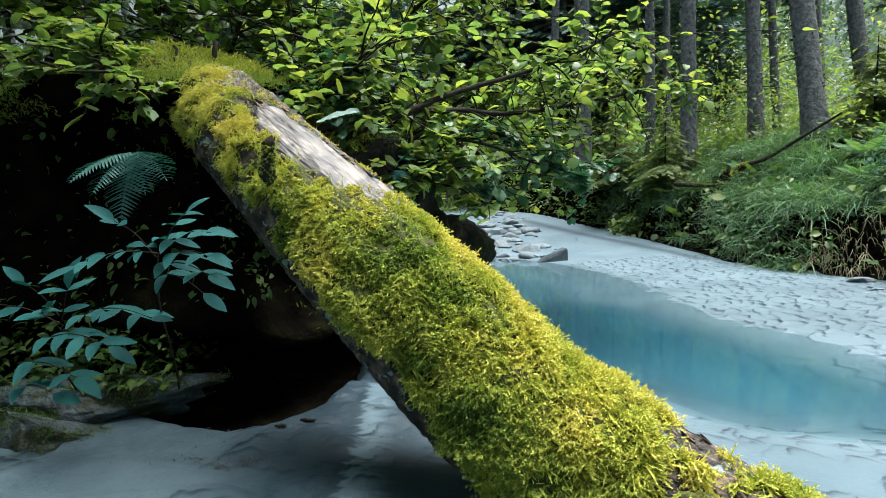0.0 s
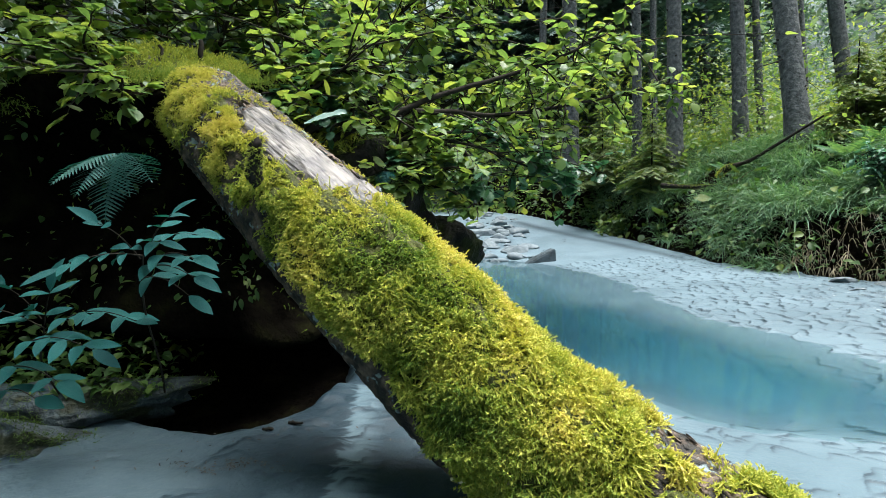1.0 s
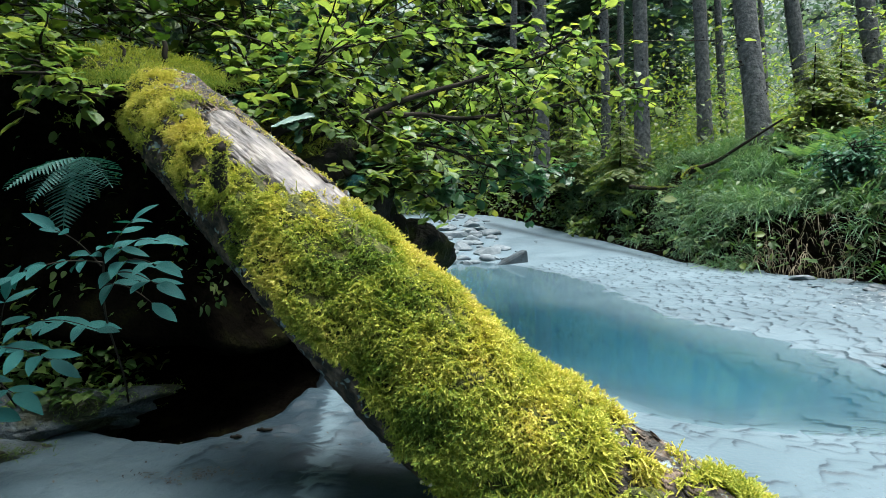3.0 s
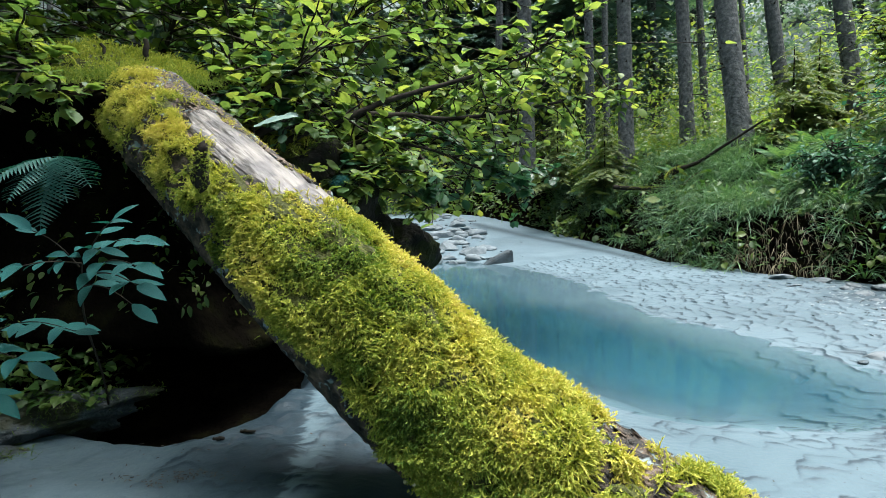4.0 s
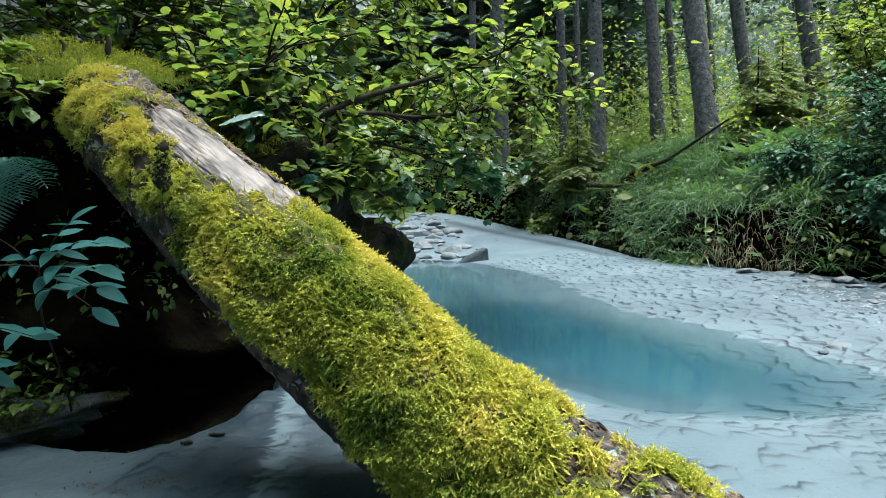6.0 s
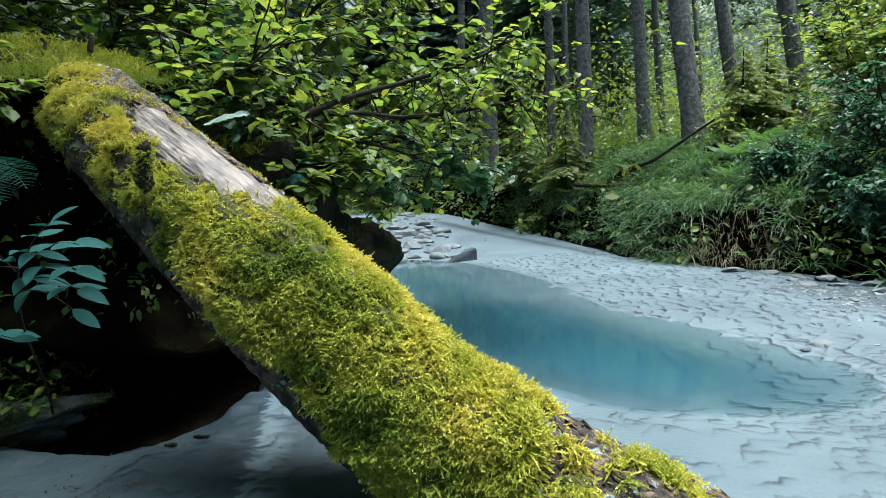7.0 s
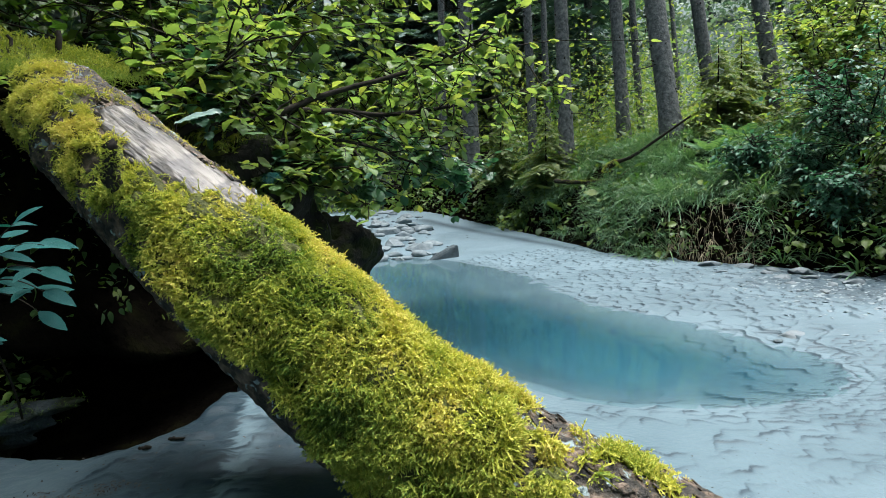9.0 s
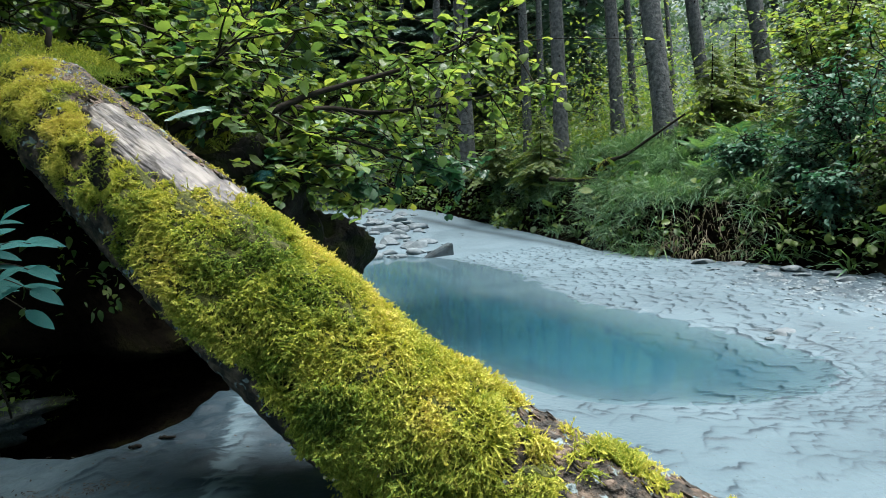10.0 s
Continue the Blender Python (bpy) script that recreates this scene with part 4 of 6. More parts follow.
def on_bank(n, lo, hi, ymin=1.0, ymax=9.0, side=1):
    """Random places on the bank, lo to hi metres behind its edge."""
    x, y = rng.uniform(-4, 9, n * 12), rng.uniform(ymin, ymax, n * 12)
    d = to_line(x, y, GRASS_EDGE) if side > 0 else -to_line(x, y, LEFT_EDGE)
    m = (d > lo) & (d < hi)
    x, y = x[m][:n], y[m][:n]
    return np.stack([x, y, height(x, y)], -1)


roots = np.concatenate([on_bank(1900, 0.03, 0.9, 2.4, 9.5), on_bank(2300, 0.4, 3.0, 2.0, 10.0)])
roots = roots[rng.uniform(0, 1, len(roots)) < smooth(0.30, 0.46, fbm(roots * [1, 1, 0], 1.6, 12, 3)) * np.interp(roots[:, 1], [3.1, 3.9], [0.12, 1.0])]
each = 22
lush = rng.uniform(0.75, 1.25, len(roots))
pos = np.repeat(roots, each, axis=0)
turn = rng.uniform(0, 2 * np.pi, len(pos))
out = np.stack([np.cos(turn), np.sin(turn), 0 * turn], -1) * rng.uniform(0.1, 1.0, (len(pos), 1)) + np.array([-0.18, -0.28, 0])
pos = pos + out * 0.035
d = out * 0.60 + np.array([0, 0, 1.0]) + rng.normal(0, 0.16, pos.shape)
v, f = scatter(BLADES, pos - [0, 0, 0.02], frames_of(d, out + rng.normal(0, 0.25, pos.shape)), rng.uniform(0.14, 0.30, len(pos)) * np.repeat(lush, each))
tagged(piece("bank_grass", v, f, GRASS), "long green grass hanging over the sandy bank", "grass", kind="stuff")

pos = np.concatenate([on_bank(500, 0.3, 3.5, 1.0, 9.0), on_bank(2200, -0.06, 0.30, 1.4, 5.5), on_bank(1500, -0.08, 0.35, 5.0, 9.0), on_bank(3000, 0.0, 1.6, 0.8, 3.3)])
pos[:, 2] += rng.uniform(0.0, 0.28, len(pos))
slope = on_bank(2600, -0.05, 0.9, 7.5, 14.0)
pos = np.concatenate([pos, slope + rng.uniform(0, 0.3, (len(slope), 1)) * [0, 0, 1.0]])
rot = frames_of(np.stack([rng.normal(-0.3, 0.7, len(pos)), rng.normal(-0.5, 0.7, len(pos)), rng.normal(0.1, 0.4, len(pos))], -1), np.array([0, 0, 1.0]) + rng.normal(0, 0.3, pos.shape))
v, f = scatter(HERBLEAF, pos, rot, rng.uniform(0.03, 0.085, len(pos)) * np.where(pos[:, 1] > 6.5, 1.5, 1.0))
tagged(piece("bank_herbs", v, f, HERB), "low broad-leaved green herbs covering the bank", "undergrowth", kind="stuff")

# taller herbs and young shoots that break the bank's outline
pos = on_bank(3600, 0.9, 3.4, 1.8, 9.0)
clump = smooth(0.42, 0.60, fbm(pos * [1, 1, 0], 1.7, 69, 3))
pos = pos[rng.uniform(0, 1, len(pos)) < clump]
tall = 0.60 * smooth(0.42, 0.66, fbm(pos * [1, 1, 0], 1.7, 69, 3))
pos[:, 2] += 0.10 + rng.uniform(0.0, 1.0, len(pos)) * tall
rot = frames_of(np.stack([rng.normal(0, 0.8, len(pos)), rng.normal(-0.2, 0.8, len(pos)), rng.normal(0.05, 0.35, len(pos))], -1), np.array([0, 0, 1.0]) + rng.normal(0, 0.3, pos.shape))
v, f = scatter(HERBLEAF, pos, rot, rng.uniform(0.03, 0.075, len(pos)))
tagged(piece("tall_herbs", v, f, LEAF), "taller green herbs and shoots growing out of the bank's grass", "undergrowth", kind="stuff")

pos = on_bank(24000, 1.9, 10.0, 3.5, 18.0)
pos[:, 2] += rng.uniform(0.0, 1.0, len(pos)) ** 1.5 * 1.6 * smooth(0.4, 0.65, fbm(pos * [1, 1, 0], 0.8, 66, 2))
rot = frames_of(rng.normal(0, 1, pos.shape) * [1, 1, 0.5], np.array([0, 0, 1.0]) + rng.normal(0, 0.4, pos.shape))
v, f = scatter(FARLEAF, pos, rot, rng.uniform(0.04, 0.085, len(pos)))
tagged(piece("undergrowth", v, f, LEAF), "sunlit yellow-green shrubs of the forest floor", "undergrowth", kind="stuff")

pos = on_bank(9000, 0.05, 4.0, 1.5, 12.0, side=-1)
pos = pos[~((pos[:, 0] > -1.45) & (pos[:, 0] < -0.5) & (pos[:, 1] < 3.0))]
pos[:, 2] += rng.uniform(0.0, 1.0, len(pos)) ** 1.5 * 0.9 * smooth(0.2, 0.9, -to_line(pos[:, 0], pos[:, 1], LEFT_EDGE))
rot = frames_of(rng.normal(0, 1, pos.shape) * [1, 1, 0.5] + [0.3, -0.3, 0], np.array([0, 0, 1.0]) + rng.normal(0, 0.4, pos.shape))
v, f = scatter(HERBLEAF, pos, rot, rng.uniform(0.035, 0.09, len(pos)))
tagged(piece("left_undergrowth", v, f, HERB), "shaded herbs and saplings on the steep bank", "undergrowth", kind="stuff")

n = 5000
pos = np.stack([rng.uniform(-3.5, 5.5, n), rng.uniform(12.5, 18.0, n), np.zeros(n)], -1)
pos[:, 2] = height(pos[:, 0], pos[:, 1]) + rng.uniform(0, 1, n) ** 1.4 * 2.6
rot = frames_of(rng.normal(0, 1, pos.shape) * [1, 1, 0.5], np.array([0, 0, 1.0]) + rng.normal(0, 0.4, pos.shape))
v, f = scatter(FARLEAF, pos, rot, rng.uniform(0.10, 0.22, n))
n = 22000
a_, d_ = rng.uniform(0.30, 1.02, n), rng.uniform(8.0, 15.0, n)
more = np.stack([d_ * np.sin(a_), d_ * np.cos(a_), 0 * a_], -1)
lift = smooth(0.36, 0.62, fbm(more, 0.7, 166, 2))
more[:, 2] = height(more[:, 0], more[:, 1]) + rng.uniform(0, 1, n) ** 1.2 * (0.3 + 2.3 * lift)
rot = frames_of(rng.normal(0, 1, more.shape) * [1, 1, 0.4], np.array([0, 0, 1.0]) + rng.normal(0, 0.35, more.shape))
v2, f2 = scatter(FARLEAF, more, rot, rng.uniform(0.05, 0.12, n))
v, f = joined([(v, f), (v2, f2)])
tagged(piece("far_thicket", v, f, LEAF), "green thicket closing the stream's valley", "undergrowth", kind="stuff")

n = 16000
a_, d_ = rng.uniform(0.30, 1.15, n), rng.uniform(15.0, 42.0, n)
pos = np.stack([d_ * np.sin(a_), d_ * np.cos(a_), 0 * a_], -1)
pos[:, 2] = height(pos[:, 0], pos[:, 1]) + rng.uniform(0, 1, n) ** 1.3 * (0.6 + 3.4 * smooth(0.35, 0.65, fbm(pos, 0.35, 171, 2)))
rot = frames_of(rng.normal(0, 1, pos.shape) * [1, 1, 0.5], np.array([0, 0, 1.0]) + rng.normal(0, 0.5, pos.shape))
v, f = scatter(FARLEAF, pos, rot, rng.uniform(0.14, 0.34, n))
tagged(piece("hillside_wood", v, f, SLOPE_LEAF), "pale green young wood covering the far hillside", "undergrowth", kind="stuff")

# ---- the overhanging bank and its hollow ----
line = spline([(x, y, 0) for x, y in OVERHANG], 120)[:, :2]
tan = np.gradient(line, axis=0)
tan /= np.linalg.norm(tan, axis=1, keepdims=True)
back = np.stack([tan[:, 1], -tan[:, 0]], -1)
prof = spline([(-0.05, 0.03, 0), (0.14, 0.05, 0), (0.42, 0.07, 0), (0.60, 0.19, 0), (0.52, 0.29, 0), (0.07, 0.33, 0), (0.10, 0.48, 0), (0.26, 0.72, 0), (0.20, 0.88, 0), (0.08, 0.97, 0), (0.08, 1.04, 0), (0.24, 1.10, 0), (0.6, 1.17, 0), (1.1, 1.24, 0), (1.8, 1.28, 0)], 80)[:, :2]
lu, pv = np.meshgrid(np.arange(120), np.arange(80), indexing="ij")
bank_v = np.concatenate([line[lu.ravel()] + back[lu.ravel()] * prof[pv.ravel(), 0:1], prof[pv.ravel(), 1:2]], axis=1)
lump = fbm(bank_v, 4.0, 14, 5) - 0.5
bank_v[:, :2] -= back[lu.ravel()] * (lump * 0.22)[:, None]
bank_v[:, 2] += 0.14 * (fbm(bank_v, 3.0, 24, 4) - 0.5) * smooth(0.1, 0.5, bank_v[:, 2])
bank_v[:, 2] *= np.interp(lu.ravel(), [0, 24, 42, 62, 78, 119], [0.60, 0.66, 0.74, 0.96, 1.0, 1.15])
bank_f = np.stack([lu[:-1, :-1] * 80 + pv[:-1, :-1], lu[:-1, :-1] * 80 + pv[:-1, 1:], lu[1:, 1:] * 80 + pv[1:, 1:], lu[1:, 1:] * 80 + pv[:-1, :-1]], -1).reshape(-1, 4)
bank = tagged(piece("bank", bank_v, bank_f, EARTH_SHADED), "dark overhanging earth bank with a deep hollow", "bank", kind="structure")


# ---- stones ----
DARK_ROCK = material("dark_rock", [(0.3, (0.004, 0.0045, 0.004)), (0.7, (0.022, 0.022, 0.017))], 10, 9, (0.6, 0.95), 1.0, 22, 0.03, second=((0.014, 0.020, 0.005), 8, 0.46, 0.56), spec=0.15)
def rock_mesh(seed, squash=(1, 0.8, 0.6), sharp=0.5, level=3):
    bm = bmesh.new()
    bmesh.ops.create_icosphere(bm, subdivisions=level, radius=0.5)
    v = np.array([p.co for p in bm.verts])
    r = np.random.default_rng(seed)
    for k in range(9):
        n = r.normal(0, 1, 3)
        n /= np.linalg.norm(n)
        h = r.uniform(0.20, 0.38)
        over = v @ n - h
        v -= np.where(over > 0, over, 0)[:, None] * n * sharp * 1.6
    v *= 1 + 0.35 * (fbm(v, 3.0, seed, 4) - 0.5)[:, None] + 0.22 * (fbm(v, 11.0, seed + 3, 3) - 0.5)[:, None] + (0.14 * (np.abs(fbm(v, 24.0, seed + 5, 2) - 0.5)[:, None] - 0.1) + 0.34 * (fbm(v, 8.0, seed + 7, 4) - 0.5)[:, None] if level > 4 else 0)
    v *= squash
    f = np.array([[p.index for p in q.verts] for q in bm.faces])
    bm.free()
    return v, f


def boulder(label, at, size, seed, mat, squash=(1, 0.8, 0.6), turn=0, level=4, tilt=0, flat=False):
    v, f = rock_mesh(seed, squash, 0.6, level)
    ob = piece("boulder", v * size, f, mat, shade=not flat)
    ob.matrix_basis = pose(*at, tilt, 0, turn)
    return tagged(ob, label, "rock", "stones")


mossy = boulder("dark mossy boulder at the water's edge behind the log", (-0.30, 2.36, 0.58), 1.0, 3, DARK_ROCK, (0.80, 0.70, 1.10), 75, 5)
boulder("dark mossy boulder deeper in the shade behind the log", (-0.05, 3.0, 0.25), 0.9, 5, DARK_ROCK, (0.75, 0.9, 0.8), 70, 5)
bm = bmesh.new()
for p in [(-0.24, 0, -0.06), (0.17, -0.02, -0.06), (0.16, 0.0, 0.155), (0.12, 0.10, 0.16), (0.02, 0.02, 0.10), (-0.12, 0.03, 0.05), (0.14, 0.3, -0.06), (-0.2, 0.25, -0.06)]:
    bm.verts.new(p)
bmesh.ops.convex_hull(bm, input=bm.verts)
bmesh.ops.bevel(bm, geom=bm.edges[:], offset=0.008, segments=2, affect="EDGES")
wedge = part("wedge_rock", bm, STONE, shade=False)
wedge.matrix_basis = pose(1.20, 5.85, 0.0, 0, 0, -4)
tagged(wedge, "dark wedge-shaped rock standing at the pool's edge", "rock", "stones")
ledge = boulder("flat mossy rock ledge below the earth bank", (-0.98, 1.46, 0.14), 0.72, 12, WET_STONE, (1.15, 0.50, 0.24), 4, 5)
low_rock = boulder("dark mossy rock lying on the wet sand", (-1.01, 1.28, 0.12), 0.34, 15, WET_STONE, (1.2, 0.8, 0.42), -10, 5)
pit = boulder("half-buried grey stone with a dark pit in the sand", (1.99, 1.99, float(height(np.array([1.99]), np.array([1.99]))[0]) - 0.012), 0.16, 21, STREAM_STONE, (1.5, 0.75, 0.42), 5)
pv_ = np.array([p.co for p in pit.data.vertices])
hole = np.exp(-(((pv_ - [-0.06, -0.035, 0.012]) / [0.030, 0.05, 0.05]) ** 2).sum(1))
pv_ += hole[:, None] * np.array([0.0, 0.10, -0.05])
pit.data.vertices.foreach_set("co", pv_.ravel().astype(np.float32))
# a dark lump added in the pit in place of its shade
v, f = rock_mesh(24, (1.1, 0.8, 0.7), 0.6, 3)
pit_lump = tagged(piece("pit_dark", v * 0.045, f, STONE), "dark lump added for the shade inside a stone's pit", "rock", "stones")
pit_lump.location = (1.915, 1.955, float(height(np.array([1.915]), np.array([1.955]))[0]) + 0.008)
FOOT_STONES = [(2.84, 3.62, 0.17), (2.98, 3.42, 0.19), (3.02, 3.20, 0.14), (3.08, 3.02, 0.21), (3.16, 2.80, 0.17), (2.92, 3.14, 0.11), (2.86, 2.96, 0.13), (2.98, 2.86, 0.10), (3.06, 2.62, 0.15),
               (2.90, 2.62, 0.09), (2.76, 2.78, 0.08), (3.10, 2.40, 0.12), (2.96, 2.32, 0.08), (2.72, 2.50, 0.07), (3.18, 2.20, 0.13), (2.70, 3.30, 0.07)]
for k, (x, y, s) in enumerate(FOOT_STONES):
    boulder("angular blue-grey stone at the foot of the grassy bank", (x, y, float(height(np.array([x]), np.array([y]))[0]) + 0.004), s, 30 + k, STREAM_STONE, (1.2, 0.85, 0.42), 47 * k, 2, (k * 37) % 23 - 11, True)
rs = np.random.default_rng(71)
for k in range(110):
    y = rs.uniform(6.0, 11.5)
    x = np.interp(y, [6, 8, 11.5], [0.75, 0.8, 0.8]) + rs.normal(0, 0.42)
    boulder("grey stone in the stream bed", (x, y, float(height(np.array([x]), np.array([y]))[0]) + 0.01), rs.uniform(0.0, 1.0) ** 2.2 * 0.42 + 0.05, 100 + k % 12, PALE_STONE, (1.15, 0.85, 0.5), rs.uniform(0, 360), 2, 0, k % 2 == 0)
PEBBLES = [rock_mesh(200 + k, (1, 0.7, 0.32), 0.9, 1) for k in range(6)]
px, py = rs.normal(2.85, 0.26, 2600), rs.normal(2.55, 0.42, 2600)
far_x, far_y = rs.normal(0.85, 0.45, 420), rs.uniform(5.7, 10.0, 420)
px, py = np.concatenate([px, far_x]), np.concatenate([py, far_y])
ok = (to_pool(px, py) < -0.03) & (to_line(px, py, GRASS_EDGE) < 0.1)
px, py = px[ok], py[ok]
ps = np.maximum(rs.uniform(0.0, 1.0, len(px)) ** 3 * 0.06, 0.008) * np.where(py > 5, 1.6, 1.0)
ang = rs.uniform(0, 6.28, len(px))
rot = frames_of(np.stack([rs.normal(0, 0.15, len(px)), rs.normal(0, 0.15, len(px)), np.ones(len(px))], -1), np.stack([np.cos(ang), np.sin(ang), 0 * ang], -1))
v, f = scatter(PEBBLES, np.stack([px, py, height(px, py) + 0.04 * ps], -1), rot, ps)
tagged(piece("gravel", v, f, PALE_STONE, shade=False), "small grey pebbles and gravel on the sand", "gravel", kind="stuff")


n = 900
fs_, fa_ = rs.uniform(0.785, 0.965, n), np.radians(rs.uniform(-70, 105, n))
fp, fd, ft = log_point(fs_, fa_, 0.0)
keep = (moss_cover(fs_, fa_) < 0.35) & (fbm(fp, 16, 15, 2) > 0.44)
fp, fd, ft = fp[keep], fd[keep], ft[keep]
CHIPS = [rock_mesh(260 + k, (1, 1.7, 0.22), 0.9, 2) for k in range(6)]
v, f = scatter(CHIPS, fp, frames_of(fd + rs.normal(0, 0.16, fp.shape), ft + rs.normal(0, 0.35, fp.shape)), rs.uniform(0.008, 0.034, len(fp)))
ob = log_part("flaking_bark", v, f, BARK, "cracked lifting flakes of dark bark")
ob["kind"] = "stuff"
# flakes lifting round the barked-off patch
n = 420
fs_ = rs.uniform(0.515, 0.632, n)
lo_, hi_e = bare_edges(fs_)
fa_ = np.radians(np.where(rs.uniform(0, 1, n) < 0.5, lo_ - np.abs(rs.normal(0, 3.5, n)), hi_e + np.abs(rs.normal(0, 3.5, n))))
top_edge = rs.uniform(0, 1, n) < 0.3
fs_ = np.where(top_edge, 0.514 + rs.normal(0, 0.004, n), fs_)
fa_ = np.where(top_edge, np.radians(rs.uniform(8, 44, n)), fa_)
fp, fd, ft = log_point(fs_, fa_, 0.004, 0.12)
v, f = scatter(CHIPS, fp, frames_of(fd + rs.normal(0, 0.28, fp.shape), ft + rs.normal(0, 0.4, fp.shape)), rs.uniform(0.006, 0.022, n))
ob = log_part("bark_rim", v, f, BARK, "torn dark bark round the bare wood")
ob["kind"] = "stuff"
# specks of debris on the near sand
n = 1800
sx, sy = rs.uniform(0.35, 2.5, n), rs.uniform(0.85, 1.75, n)
ok = (to_pool(sx, sy) < -0.01) & (patchy(sx, sy, 3.0, 97) > 0.47)
sx, sy = sx[ok], sy[ok]
n = len(sx)
v, f = scatter(PEBBLES, np.stack([sx, sy, height(sx, sy) + 0.001], -1), frames_of(np.stack([rs.normal(0, 0.2, n), rs.normal(0, 0.2, n), np.ones(n)], -1), rs.normal(0, 1, (n, 3))), rs.uniform(0.002, 0.0075, n))
tagged(piece("grit", v, f, WET_STONE, shade=False), "dark specks of grit on the pale sand", "gravel", kind="stuff")


# ---- compound leaves in front of the hollow ----
def sapling(label, stem, leaves, seed):
    """A young ash: a thin stem and feathered leaves, each a stalk with leaflets."""
    r = np.random.default_rng(seed)
    o = np.array(stem[-1])
    thing = tagged(empty("ash_sapling", o), label, "sapling", "ash saplings")
    ln = spline(stem, 24)
    v, f = tube(ln - o, np.linspace(0.0018, 0.0028, 24), 6)
    piece("stem", v, f, TWIG, thing)
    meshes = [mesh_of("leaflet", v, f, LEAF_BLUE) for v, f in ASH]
    for a, b, pairs, size in leaves:
        a, b = np.array(a), np.array(b)
        u = np.linspace(0, 1, 12)[:, None]
        arch = a + (b - a) * u + np.array([0, 0, 0.10 * np.linalg.norm(b - a)]) * np.sin(np.pi * u)
        v, f = tube(arch - o, np.linspace(0.0018, 0.0008, 12), 5)
        stalk = piece("leaf_stalk", v, f, TWIG, thing)
        ahead = (b - a) / np.linalg.norm(b - a)
        side = np.cross(ahead, [0, 0, 1.0])
        side /= np.linalg.norm(side)
        for k in range(pairs * 2 + 1):
            t = 1.0 if k == pairs * 2 else 0.22 + 0.70 * (k // 2) / max(pairs - 1, 1) * 0.95
            c = np.array([np.interp(t, u[:, 0], arch[:, j]) for j in range(3)])
            sgn = 0 if k == pairs * 2 else (1 if k % 2 else -1)
            d = ahead * (0.55 if sgn else 1.0) + side * sgn + np.array([0, 0, -0.12]) + r.normal(0, 0.12, 3)
            m = frames_of(d[None], np.array([[0.1, -0.75, 1.0]]) + r.normal(0, 0.18, (1, 3)))[0]
            s = 1.1 * size * r.uniform(0.8, 1.15) * (1.15 if not sgn else 1.0)
            ob = new("leaflet", meshes[k % 3])
            ob.parent = stalk
            ob.matrix_basis = Matrix.Translation(c - o) @ Matrix(m.tolist()).to_4x4() @ Matrix.Diagonal((s, s, s, 1))
    return thing


sapling("young ash sapling with blue-green feathered leaves by the hollow", [(-0.573, 1.076, 0.587), (-0.608, 1.136, 0.471), (-0.678, 1.321, 0.293), (-0.74, 1.46, 0.15)], [
    ((-0.573, 1.076, 0.587), (-0.675, 0.985, 0.575), 4, 0.052),
    ((-0.567, 1.076, 0.591), (-0.500, 1.052, 0.668), 3, 0.045),
    ((-0.561, 1.077, 0.597), (-0.430, 1.0, 0.630), 3, 0.05),
    ((-0.550, 1.075, 0.580), (-0.445, 1.015, 0.585), 2, 0.062),
    ((-0.580, 1.09, 0.560), (-0.450, 1.022, 0.548), 2, 0.062),
    ((-0.590, 1.10, 0.540), (-0.465, 1.03, 0.512), 1, 0.062),
    ((-0.58, 1.08, 0.58), (-0.61, 1.0, 0.655), 2, 0.05)], 2)
sapling("young ash sapling with blue-green feathered leaves over the rock ledge", [(-0.889, 1.231, 0.411), (-0.93, 1.273, 0.313), (-1.0, 1.45, 0.14)], [
    ((-0.889, 1.231, 0.411), (-1.02, 1.186, 0.470), 3, 0.06),
    ((-0.876, 1.231, 0.411), (-0.61, 1.104, 0.450), 4, 0.062),
    ((-0.889, 1.232, 0.418), (-0.853, 1.209, 0.500), 2, 0.055),
    ((-0.93, 1.20, 0.375), (-0.70, 1.10, 0.392), 4, 0.062),
    ((-0.95, 1.18, 0.335), (-0.79, 1.123, 0.318), 2, 0.068),
    ((-0.96, 1.18, 0.28), (-0.84, 1.121, 0.285), 1, 0.065),
    ((-0.90, 1.24, 0.43), (-0.96, 1.22, 0.51), 2, 0.05)], 4)


# ---- ferns ----
FERN = material("fern", [(0.05, (0.008, 0.055, 0.052)), (0.95, (0.022, 0.105, 0.092))], 9.0, 3, (0.4, 0.6), 0.3, 90, 0.004, thin=0.2, thin_tint=(1, 1.2, 0.8), spec=0.3)
